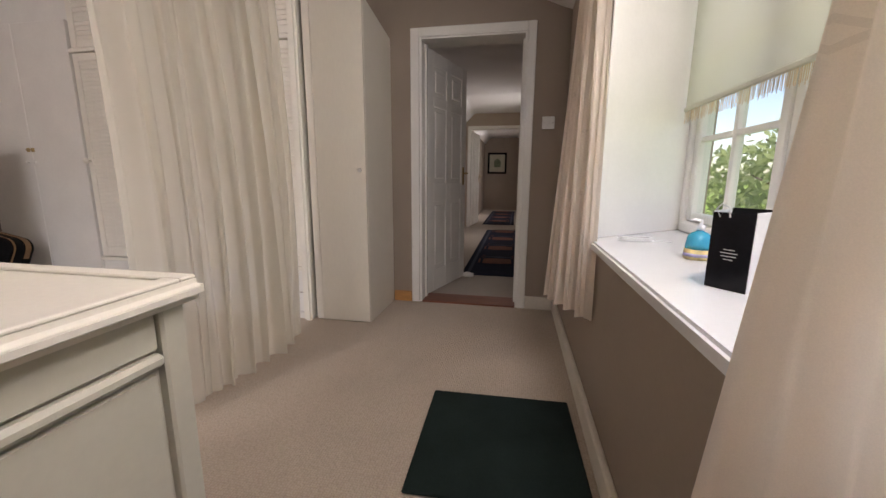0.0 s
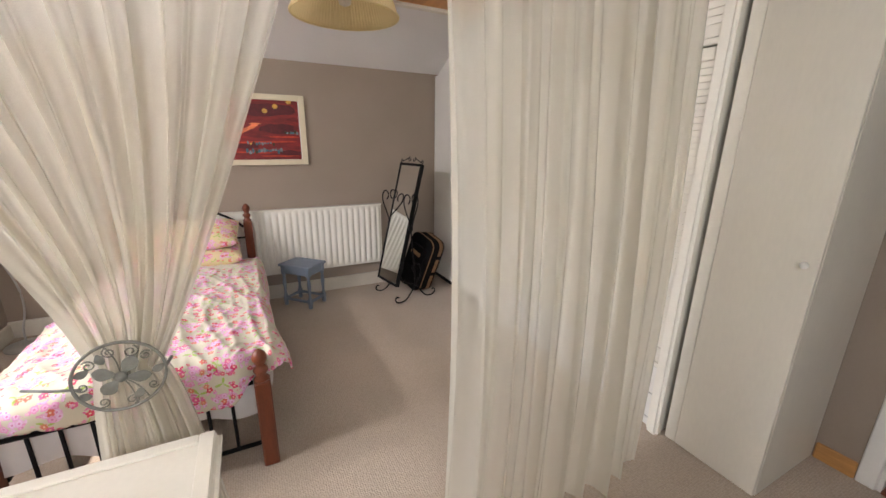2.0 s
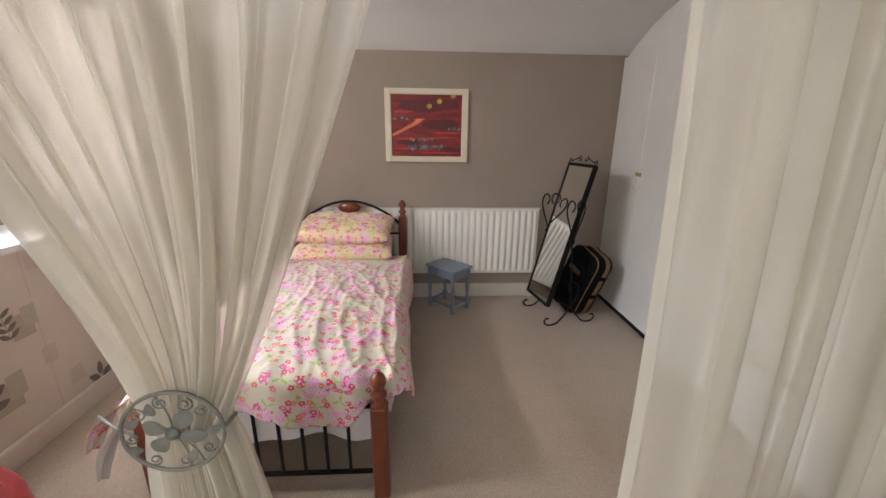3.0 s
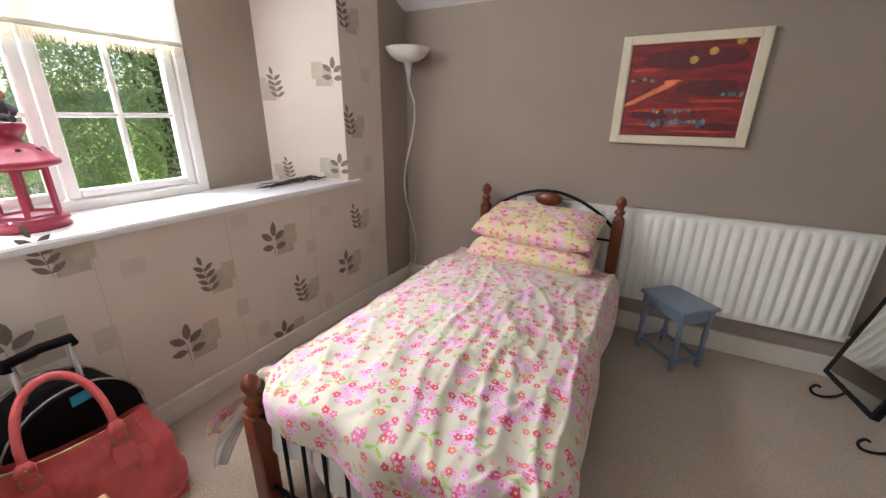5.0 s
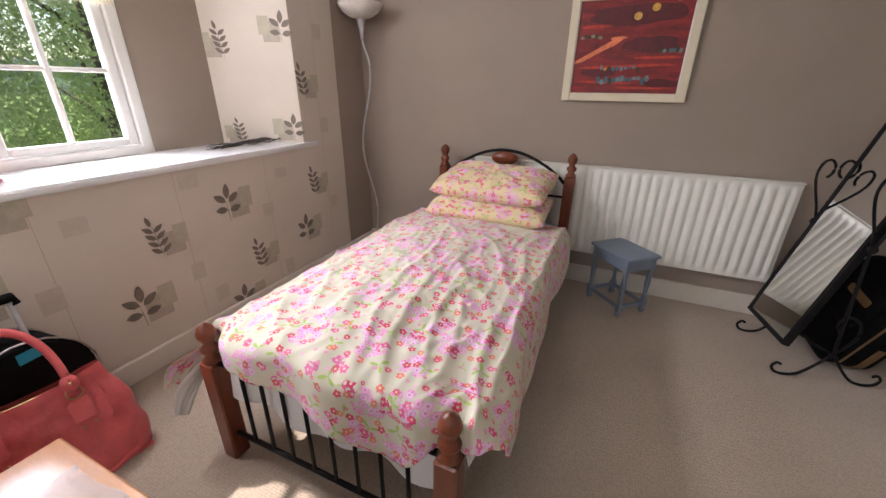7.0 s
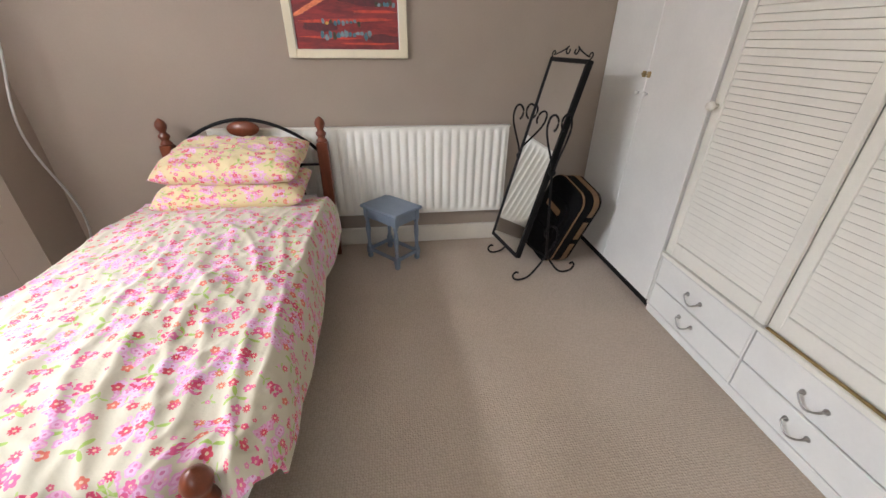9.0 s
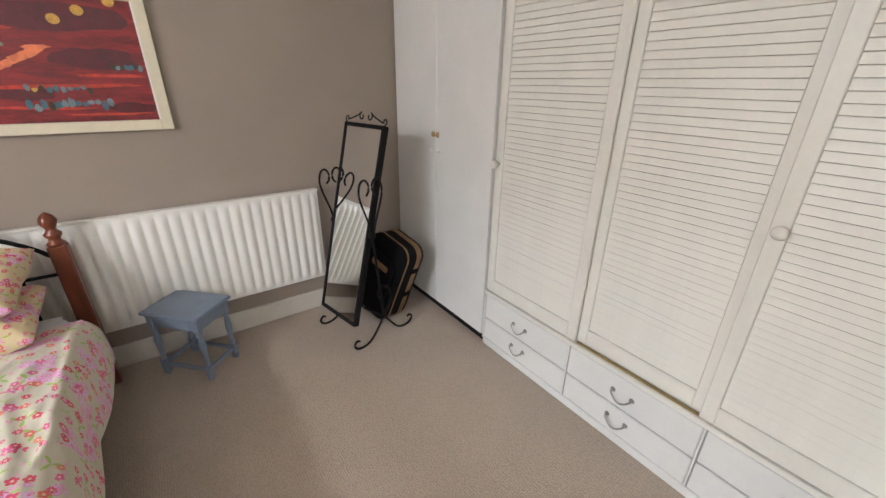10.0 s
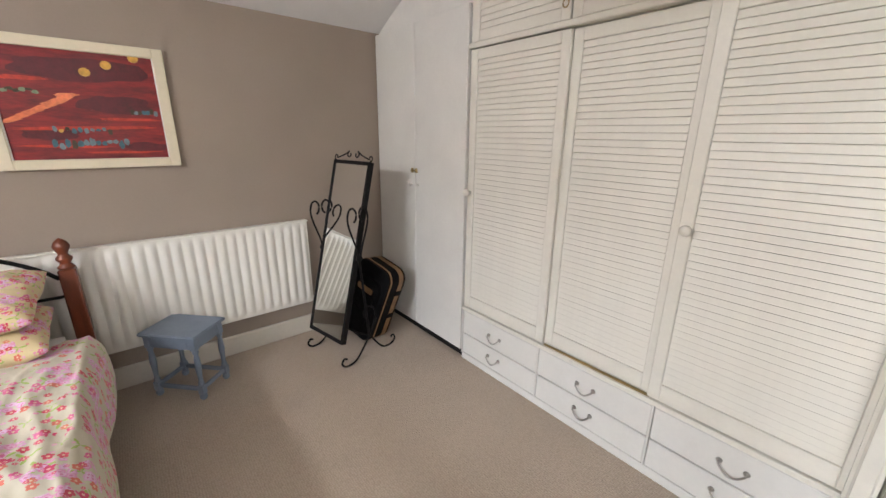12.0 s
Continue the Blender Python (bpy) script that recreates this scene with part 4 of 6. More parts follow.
def duvet_point(u, v):
    """u from head to foot, v across; the cloth lies over the mattress, drops at both sides and over the foot."""
    Wd = 1.42
    xt, half = 1.63, 0.455
    t = (v - 0.5) * Wd
    s = u * duvet_length(t)
    x = -3.70 + min(s, xt)
    # the side facing the room is drawn up and rounded towards the foot
    side = abs(t) - half
    if side > 0 and t > 0:
        side *= 1 - 0.45 * smoothstep(1.10, 1.62, s)
    y = 1.107 + math.copysign(min(abs(t), half), t)
    z = 0.53 + 0.055 * math.cos(t * 3.2) * smoothstep(0, 0.4, s)
    if side > 0:
        k = min(1, side / 0.10)
        out = 0.05 * math.sin(k * math.pi / 2) + 0.10 * max(0, side - 0.05)
        if t > 0:
            out += 0.05 * k * smoothstep(0.9, 1.5, s)
        y += math.copysign(out, t)
        z -= max(0, side - 0.03) * 0.95
    over_ = s - xt
    if over_ > 0:
        k = min(1, over_ / 0.08)
        x += 0.055 * math.sin(k * math.pi / 2)
        z -= 0.05 * (1 - math.cos(k * math.pi / 2)) + max(0, over_ - 0.08)
    elif s < 0.05:
        z -= 0.03 * (1 - s / 0.05)
    # both corners of the foot are pulled round inside the posts
    if t < 0:
        x -= 0.065 * smoothstep(1.50, 1.66, s) * math.exp(-((y - 0.66) / 0.055) ** 2)
    else:
        x -= 0.065 * smoothstep(1.48, 1.64, s) * math.exp(-((y - 1.545) / 0.055) ** 2)
    q = Vector((s * 2.2, t * 2.6, 0))
    amp = 0.019 if side < 0 else 0.024
    w = noise.noise(q) * 0.40 + 0.30 * noise.noise(q * 2.3) + 0.3 * abs(noise.noise(Vector((s * 5 + t * 3, t * 9 - s * 2, 1.0))))
    crease = math.sin((t * 22 + s * 9 + 2.0 * noise.noise(q * 1.2)))
    w += 0.26 * crease * math.exp(-((s - 0.95) ** 2) / 0.22) * math.exp(-((t - 0.08) ** 2) / 0.10)
    r1 = 1 - abs(noise.noise(Vector((s * 1.6 + t * 1.0, t * 8.0 - s * 2.4, 4.0))))
    r2 = 1 - abs(noise.noise(Vector((s * 4.0 - t * 3.0, t * 12.0 + s * 3.0, 9.0))))
    r3 = 1 - abs(noise.noise(Vector((s * 6.5 + t * 5.0, t * 19.0 - s * 5.0, 2.0))))
    w += 0.30 * r3 ** 5 * math.exp(-((s - 0.9) ** 2) / 0.35)
    w += 0.62 * r1 ** 6 * smoothstep(0.15, 0.5, s) + 0.42 * r2 ** 6
    z += amp * w
    if side > 0:
        y += 0.012 * math.sin(s * 9 + 2 * noise.noise(q)) * min(1, side / 0.1)
    if over_ > 0:
        x += 0.015 * math.sin(t * 18) * min(1, over_ / 0.1)
    return Vector((x, y, z))


duvet = thing("duvet", "rumpled pale yellow duvet printed with pink and red flowers", "duvet")
bm = bmesh.new()
g = sheet(bm, duvet_point, 210, 150, True)
layer_ = bm.loops.layers.uv.verify()
for f in bm.faces:
    for lp in f.loops:
        tt = (lp[layer_].uv.y - 0.5) * 1.42
        lp[layer_].uv = (lp[layer_].uv.x * duvet_length(tt), tt)
cover = part("cover", bm, FLORAL, duvet)
mod = cover.modifiers.new("thick", "SOLIDIFY")
mod.thickness, mod.offset = 0.010, -1


def pillow(name, at, turn, tilt, w, d, h, seed, label):
    ob = thing(name, label, "pillow", at, turn, group="pillows on the bed")
    bm = bmesh.new()
    uvl = bm.loops.layers.uv.verify()
    n = 60
    for s in (1, -1):
        def fn(u, v):
            a, b_ = u * 2 - 1, v * 2 - 1
            e = (max(0, 1 - abs(a) ** 3.7) * max(0, 1 - abs(b_) ** 5.0)) ** 0.5
            fold = (1 - abs(noise.noise(Vector((a * 1.5 + b_ * 0.8 + seed, b_ * 3.4 - a * 1.2, 3 * s))))) ** 7
            wob = 0.10 * noise.noise(Vector((a * 2.2 + seed, b_ * 2.2, s))) + 0.05 * noise.noise(Vector((a * 5, b_ * 5 + seed, s)))
            pull = 1 - 0.05 * (a * a + b_ * b_) / 2 + 0.04 * abs(a * b_)
            z = s * h / 2 * e * (0.96 + 1.7 * wob + 0.16 * fold + 0.05 * noise.noise(Vector((a * 11, b_ * 12 + seed, s)))) + 0.012 * noise.noise(Vector((a * 1.7 + seed, b_ * 1.7, 5)))
            return Matrix.Rotation(tilt, 3, "Y") @ Vector((a * d / 2 * pull, b_ * w / 2 * pull, z))
        sheet(bm, fn, n, n, True)
    for f in bm.faces:
        for lp in f.loops:
            q = Matrix.Rotation(-tilt, 3, "Y") @ lp.vert.co
            rise = h / 2 - abs(q.z)
            lp[uvl].uv = (q.x + rise * (2 * q.x / d) ** 3 + seed + (0.37 if f.calc_center_median().z < 0 else 0), q.y + rise * (2 * q.y / w) ** 3)
    bmesh.ops.remove_doubles(bm, verts=bm.verts[:], dist=0.0008)
    part("pillowcase", bm, FLORAL2, ob)
    return ob


pillow("pillow", (-3.69, 1.115, 0.600), 2, 0.05, 0.74, 0.45, 0.145, 1.3, "plump floral pillow lying under another on the bed")
pillow("pillow", (-3.735, 1.115, 0.742), -3, 0.20, 0.73, 0.43, 0.155, 4.1, "plump floral pillow resting on top of another")

# ---- radiator ----
rad = thing("radiator", "long white pressed-steel panel radiator on the wall", "radiator")
bm = bmesh.new()
ya, yb, za, zb = 0.865, 2.745, 0.245, 0.838
NF = 50


def rad_pt(u, v):
    z = za + (zb - za) * v
    y = ya + (yb - ya) * u
    edge = smoothstep(0.03, 0.10, v) * smoothstep(0.97, 0.90, v) if 0.03 < v < 0.97 else 0
    edge *= smoothstep(0.0, 0.02, u) * (1 - smoothstep(0.98, 1.0, u))
    flute = (0.5 + 0.5 * math.cos(2 * math.pi * NF / 1.5 * u)) ** 0.6
    return Vector((W + 0.048 + 0.016 * flute * edge, y, z))


sheet(bm, rad_pt, NF * 8, 26)
box(bm, W + 0.025, W + 0.0478, ya, yb, za, zb, 0.004)
part("panel", bm, RADW, rad)
boxpart("top_rim", (W + 0.022, W + 0.060, ya - 0.004, yb + 0.004, zb - 0.002, zb + 0.008), RADW, rad, 0.003)
for y in (1.1, 2.5):
    boxpart("bracket", (W, W + 0.026, y - 0.02, y + 0.02, 0.35, 0.75), RADW, rad, 0.002)
bm = bmesh.new()
tube(bm, [(W + 0.035, 2.77, 0.0), (W + 0.035, 2.77, 0.27), (W + 0.035, 2.74, 0.28)], 0.008, 8)
part("pipe", bm, RADW, rad)


# ---- roller blinds ----
def roller_blind(w, drop, m, label):
    """Hung from its roller at the origin: x along, z down."""
    ob = thing("roller_blind", label, "blind", group="roller blinds")
    ob.matrix_world = m
    bm = bmesh.new()
    tube(bm, [(0, 0, 0), (w, 0, 0)], 0.018, 12)
    part("roller", bm, WHITE, ob)
    bm = bmesh.new()
    sheet(bm, lambda u, v: Vector((0.012 + (w - 0.024) * u, -0.019 + 0.003 * math.sin(9 * u) * v, -drop * v)), 30, 10)
    part("cloth", bm, BLIND, ob)
    boxpart("hem_bar", (0.012, w - 0.012, -0.027, -0.013, -drop - 0.004, -drop + 0.014), BLIND, ob, 0.003)
    bm = bmesh.new()
    rnd = random.Random(int(w * 100))
    n = int(w / 0.0052)
    for k in range(n):
        x = 0.012 + (w - 0.024) * k / n
        ln, sway, y = rnd.uniform(0.040, 0.056), rnd.uniform(-0.004, 0.004), -0.020 + rnd.uniform(-0.002, 0.002)
        vs = [bm.verts.new(p) for p in ((x, y, -drop), (x + 0.0044, y, -drop), (x + 0.0040 + sway, y - 0.001, -drop - ln), (x + 0.0008 + sway, y - 0.001, -drop - ln))]
        bm.faces.new(vs)
    part("fringe", bm, FRINGE, ob, "tasselled straw-coloured fringe")
    return ob


roller_blind(1.25, 0.318, pose(-1.42, -0.47, 2.00, 0, 0, 180), "cream fringed roller blind half drawn over the window")
roller_blind(2.44, 0.70, pose(0.755, 2.93, 1.985, 0, 0, -90), "cream fringed roller blind half drawn over the window")

# ---- east window curtains ----
for who, seed, bot, topy, label in (
        ("far", 5, ((0.175, 2.84), (0.315, 2.50)), (2.78, 2.50), "cream lined curtain hanging beside the deep window"),
        ("near", 9, ((0.240, 1.375), (0.27, 0.60)), (1.27, 0.60), "cream lined curtain drawn back beside the window")):
    c = thing("window_curtain", label, "curtain", group="window curtains")
    (xa, ya_), (xb, yb_) = bot
    z0 = 0.44 if who == "far" else 0.30
    drape("cloth", c, lambda u, v: ((xa + (xb - xa) * u) * (1 - v) + (0.275 + 0.02 * u) * v, (ya_ + (yb_ - ya_) * u) * (1 - v) + (topy[0] + (topy[1] - topy[0]) * u) * v, 0), z0, 2.06, 5 if who == "far" else 6, 0.026 if who == "far" else 0.062, CURTAIN, 140, 30, seed, 0.01)
bm = bmesh.new()
tube(bm, [(0.285, 0.45, 2.075), (0.285, 3.05, 2.075)], 0.012, 10)
for y in (0.45, 3.05):
    lathe(bm, [(0.0, -0.03), (0.022, -0.02), (0.026, 0), (0.022, 0.02), (0, 0.03)], 12, Matrix.Translation((0.285, y, 2.075)))
for y in (0.7, 2.95):
    tube(bm, [(0.285, y, 2.075), (E, y, 2.09)], 0.007, 6)
tagged(part("curtain_pole", bm, IRON), "dark metal curtain pole across the window head", "curtain pole")

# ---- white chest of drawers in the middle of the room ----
# cream chest paint, darkened to put the shade on its sides into the colour
CHESTP = material("shaded_cream_chest_paint", (0.50, 0.47, 0.385), 0.4, 0, 0.06, 4.0, 70, 0.25, 0.002)
chest = thing("chest_of_drawers", "white painted chest with a moulded top beside the voile", "chest of drawers")
cx0, cx1, cy0, cy1, ct = -1.235, -0.437, 0.98, 1.478, 0.838
bm = bmesh.new()
box(bm, cx0, cx1, cy0, cy1, ct - 0.032, ct, 0.012, None, 3)
for f in bm.faces:
    f.smooth = False
part("top", bm, CREAM, chest)
for d_ in ((cx0 + 0.012, cx1 - 0.012, cy1 - 0.040, cy1 - 0.012, ct, ct + 0.006), (cx0 + 0.012, cx1 - 0.012, cy0 + 0.012, cy0 + 0.04, ct, ct + 0.006),
           (cx0 + 0.012, cx0 + 0.040, cy0 + 0.04, cy1 - 0.04, ct, ct + 0.006), (cx1 - 0.040, cx1 - 0.012, cy0 + 0.04, cy1 - 0.04, ct, ct + 0.006)):
    boxpart("top_lip", d_, CREAM, chest, 0.002)
bx0, bx1, by0, by1 = cx0 + 0.025, cx1 - 0.025, cy0 + 0.025, cy1 - 0.025
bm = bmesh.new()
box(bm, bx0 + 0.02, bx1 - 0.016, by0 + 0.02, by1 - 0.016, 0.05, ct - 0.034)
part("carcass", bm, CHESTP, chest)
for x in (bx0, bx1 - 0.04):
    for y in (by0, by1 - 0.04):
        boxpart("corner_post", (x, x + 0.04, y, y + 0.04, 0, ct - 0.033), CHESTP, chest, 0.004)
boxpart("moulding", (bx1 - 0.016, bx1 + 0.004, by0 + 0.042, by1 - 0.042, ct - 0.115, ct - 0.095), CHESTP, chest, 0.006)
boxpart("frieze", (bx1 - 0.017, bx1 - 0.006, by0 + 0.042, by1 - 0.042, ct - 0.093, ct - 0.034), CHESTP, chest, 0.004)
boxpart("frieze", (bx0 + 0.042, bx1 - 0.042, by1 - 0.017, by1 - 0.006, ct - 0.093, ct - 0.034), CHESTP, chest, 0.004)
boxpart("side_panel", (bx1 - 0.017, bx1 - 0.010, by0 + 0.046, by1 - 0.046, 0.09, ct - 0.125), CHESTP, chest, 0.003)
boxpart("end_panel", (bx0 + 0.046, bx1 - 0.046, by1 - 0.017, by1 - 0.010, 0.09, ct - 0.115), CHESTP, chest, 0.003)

# ---- floor mat ----
m_ = thing("floor_mat", "square dark green-black rubber-backed mat on the carpet", "mat", (-0.012, 2.305, 0.002), 1.5)
boxpart("tile", (-0.298, 0.298, -0.30, 0.30, 0, 0.012), MAT, m_, 0.004)

# ---- light switch ----
sw = thing("light_switch", "square white plastic light switch on the wall", "switch", (0.221, ND, 1.38))
PLASTIC = material("white_plastic", (0.78, 0.77, 0.74), 0.3, 0, 0.02, 8, 60, 0.05, 0.001)
boxpart("plate", (-0.043, 0.043, -0.010, -0.0005, -0.043, 0.043), PLASTIC, sw, 0.003)
boxpart("rocker", (-0.009, 0.009, -0.015, -0.0095, -0.013, 0.013), PLASTIC, sw, 0.002)
for x in (-0.030, 0.030):
    boxpart("screw", (x - 0.003, x + 0.003, -0.0115, -0.0098, -0.003, 0.003), NICKEL, sw, 0.001)

# ---- things on the deep sill ----
ST = 0.7556
BLACKGLOSS = material("glossy_black_card", (0.010, 0.010, 0.012), 0.18, 0, 0.3, 20, 90, 0.2, 0.002)
WHITECARD = material("white_card", (0.80, 0.80, 0.80), 0.5, 0, 0.03, 20, 90, 0.1, 0.001)
bag = thing("gift_bag", "glossy black and white paper gift bag standing open", "paper bag", (0.496, 1.905, ST), -52)
for nm, dims, mt in (("front", (-0.040, 0.040, -0.038, -0.036, 0, 0.165), BLACKGLOSS), ("back", (-0.040, 0.040, 0.036, 0.038, 0, 0.172), BLACKGLOSS),
                     ("side", (-0.041, -0.0395, -0.0355, 0.0355, 0, 0.168), WHITECARD), ("side", (0.0395, 0.041, -0.0355, 0.0355, 0, 0.168), WHITECARD),
                     ("base", (-0.039, 0.039, -0.035, 0.035, 0.001, 0.003), WHITECARD)):
    boxpart(nm, dims, mt, bag, 0)
for k, wd in enumerate((0.022, 0.034, 0.030, 0.018)):
    boxpart("printed_line", (-wd / 2, wd / 2, -0.0384, -0.0381, 0.086 - 0.007 * k, 0.0875 - 0.007 * k), WHITECARD, bag, 0)
bm = bmesh.new()
tube(bm, [(-0.025, -0.039, 0.155), (-0.032, -0.042, 0.172), (-0.022, -0.043, 0.184), (-0.008, -0.042, 0.176), (-0.006, -0.039, 0.155)], 0.0018, 6)
part("cord_handle", bm, WHITECARD, bag)

AQUA = material("aqua_plastic", (0.02, 0.36, 0.55), 0.25, 0, 0.1, 12, 90, 0.05, 0.001)
YEL = material("yellow_label_print", (0.62, 0.50, 0.22), 0.5, 0, 0.4, 25, 60, 0.05, 0.001)
LILAC = material("lilac_label_print", (0.35, 0.33, 0.55), 0.5, 0, 0.4, 25, 60, 0.05, 0.001)
bt = thing("soap_bottle", "squat aqua blue bottle with a printed label band", "bottle", (0.560, 2.235, ST))
bt.scale = (0.78, 0.78, 0.78)
bm = bmesh.new()
lathe(bm, [(0.044, 0.0), (0.048, 0.006), (0.048, 0.04)], 24)
part("label_band", bm, YEL, bt)
bm = bmesh.new()
lathe(bm, [(0.0485, 0.012), (0.0485, 0.024)], 24)
part("label_stripe", bm, LILAC, bt)
bm = bmesh.new()
lathe(bm, [(0.045, 0.04), (0.044, 0.06), (0.040, 0.085), (0.028, 0.10), (0.014, 0.106), (0.013, 0.118), (0.0, 0.12)], 24)
part("body", bm, AQUA, bt)
bm = bmesh.new()
lathe(bm, [(0.015, 0.112), (0.015, 0.128), (0.006, 0.134), (0.005, 0.15), (0, 0.152)], 14)
tube(bm, [(0, 0, 0.147), (-0.02, 0.01, 0.150), (-0.034, 0.016, 0.144)], 0.005, 8)
part("pump", bm, WHITECARD, bt)
wr = thing("coiled_cable", "loosely coiled thin white cable on the sill", "cable", (0.475, 2.54, ST))
bm = bmesh.new()
pts = []
for k in range(110):
    a = 2 * math.pi * k / 22
    q = noise.noise_vector(Vector((k * 0.11, 2.0, 0)))
    pts.append(((0.055 + 0.015 * q.x) * math.cos(a) + 0.02 * q.y, (0.035 + 0.01 * q.y) * math.sin(a), 0.004 + 0.0012 * (k / 10) + 0.004 * abs(q.z)))
pts += [(0.06 + 0.012 * k, 0.01 - 0.004 * k, 0.004) for k in range(1, 6)]
tube(bm, pts, 0.0022, 6)
part("wire", bm, WHITECARD, wr)

# ---- painting ----
art = thing("painting", "abstract red landscape painting in a plain cream frame", "painting", (W, 1.754, 1.232))
FRAMEC = material("cream_frame_wood", (0.72, 0.64, 0.48), 0.45, 0, 0.06, 6, 60, 0.2, 0.001)
rot = pose(0, 0, 0, 0, 0, 90)
bm = door_frame_bm(-0.339, 0.339, 0, 0.576, -0.030, -0.001, 0.046, 0.046, 0.046)
bmesh.ops.transform(bm, matrix=rot, verts=bm.verts[:])
part("frame", bm, FRAMEC, art)
for d_ in ((-0.296, -0.288, 0.04, 0.536), (0.288, 0.296, 0.04, 0.536)):
    bm = box(bmesh.new(), d_[0], d_[1], -0.024, -0.010, d_[2], d_[3], 0.002, rot)
    part("inner_slip", bm, WHITE, art)
CANVAS = material("red_oil_paint", (0.36, 0.022, 0.022), 0.45, 0, 0.5, 4.0, 30, 0.5, 0.003, (1, 1.2, 7), second=(0.085, 0.006, 0.010))
bm = box(bmesh.new(), -0.295, 0.295, -0.014, -0.004, 0.044, 0.532, 0, rot)
part("canvas", bm, CANVAS, art)


def paint(color, name, rough=0.4):
    return material(name, color, rough, 0, 0.35, 30, 90, 0.5, 0.002)


OCHRE, ORANGE, SCARLET = paint((0.62, 0.34, 0.06), "ochre_oil_paint"), paint((0.85, 0.20, 0.08), "orange_oil_paint"), paint((0.52, 0.04, 0.02), "scarlet_oil_paint")
TEALP, DARKP, SLATE = paint((0.05, 0.13, 0.17), "teal_oil_paint"), paint((0.05, 0.03, 0.012), "umber_oil_paint"), paint((0.16, 0.22, 0.24), "slate_oil_paint")
MAROON = paint((0.10, 0.006, 0.012), "maroon_oil_paint")


DABS = [0]


def dab(cx, cz, w, h, mat, seed, slope=0.0, n=18, lift=0.0):
    """An irregular brush mark on the canvas."""
    rnd = random.Random(seed)
    poly = []
    for k in range(n):
        a = 2 * math.pi * k / n
        rr = 1 + rnd.uniform(-0.22, 0.22)
        x = w / 2 * math.cos(a) * rr
        poly.append((cx + x, cz + h / 2 * math.sin(a) * rr + slope * x))
    bm = bmesh.new()
    DABS[0] += 1
    top_ = 0.0143 + lift + 0.00006 * DABS[0]
    prism(bm, poly, 0.0130, top_, rot @ Matrix.Rotation(math.pi / 2, 4, "X"))
    part("brush_mark", bm, mat, art)


for cx, cz, w, h, mat, slope in (
        (0.0, 0.45, 0.55, 0.10, MAROON, 0.02), (0.12, 0.30, 0.28, 0.09, MAROON, 0), (-0.15, 0.16, 0.2, 0.05, MAROON, 0), (0.2, 0.10, 0.18, 0.05, MAROON, 0),
        (-0.2, 0.40, 0.16, 0.02, SCARLET, 0), (0.0, 0.19, 0.5, 0.018, SCARLET, 0.03), (0.15, 0.235, 0.25, 0.014, SCARLET, 0), (-0.1, 0.105, 0.35, 0.012, SCARLET, -0.03), (0.1, 0.075, 0.3, 0.012, SCARLET, 0)):
    dab(cx, cz, w, h, mat, int(cx * 1000 + cz * 777), slope)
for k in range(9):
    u = k / 8
    dab(-0.265 + 0.195 * u, 0.218 + 0.105 * u, 0.085, 0.016 + 0.012 * u, ORANGE, 40 + k, 0.30, lift=0.0010)
dab(-0.06, 0.338, 0.085, 0.016, ORANGE, 77, 0.06, lift=0.0012)
for cx, cz in ((0.022, 0.442), (0.105, 0.480), (0.215, 0.522)):
    bm = bmesh.new()
    prism(bm, [(cx + 0.021 * math.cos(a), min(0.531, cz + 0.019 * math.sin(a))) for a in [2 * math.pi * k / 20 for k in range(20)]], 0.0130, 0.0200, rot @ Matrix.Rotation(math.pi / 2, 4, "X"))
    part("disc", bm, OCHRE, art)
rnd = random.Random(5)
for k in range(13):
    dab(-0.14 + 0.022 * k, 0.115 + rnd.uniform(-0.012, 0.012), 0.022, rnd.uniform(0.018, 0.045), rnd.choice((TEALP, SLATE, OCHRE, DARKP, TEALP)), 100 + k, 0, 10, 0.0012)
for k in range(10):
    dab(-0.13 + 0.022 * k, 0.178 + rnd.uniform(-0.006, 0.008), 0.018, rnd.uniform(0.012, 0.03), rnd.choice((TEALP, OCHRE, DARKP, SLATE)), 130 + k, 0, 10, 0.0012)
for k in range(7):
    dab(0.17 + 0.016 * k, 0.272 + rnd.uniform(-0.006, 0.006), 0.018, rnd.uniform(0.014, 0.03), rnd.choice((SLATE, DARKP, TEALP)), 150 + k, 0, 10, 0.0012)
for k in range(6):
    dab(-0.26 + 0.02 * k, 0.345 + rnd.uniform(-0.004, 0.008), 0.024, rnd.uniform(0.010, 0.022), rnd.choice((DARKP, SAGE)), 170 + k, 0, 10, 0.0012)

# ---- blue-grey stool ----
stool = thing("small_table", "small blue-grey painted side table with turned legs", "side table", (-3.862, 1.942, 0), 43.6)
bm = bmesh.new()
box(bm, -0.165, 0.165, -0.125, 0.125, 0.372, 0.392, 0.006, None, 2)
part("top", bm, GREYBLUE, stool)
for x0, x1, y0, y1 in ((-0.125, 0.125, -0.105, -0.090), (-0.125, 0.125, 0.090, 0.105), (-0.143, -0.128, -0.085, 0.085), (0.128, 0.143, -0.085, 0.085)):
    boxpart("apron", (x0, x1, y0, y1, 0.305, 0.371), GREYBLUE, stool, 0.002)
boxpart("drawer_line", (-0.10, 0.10, -0.108, -0.1055, 0.318, 0.360), GREYBLUE, stool, 0.001)
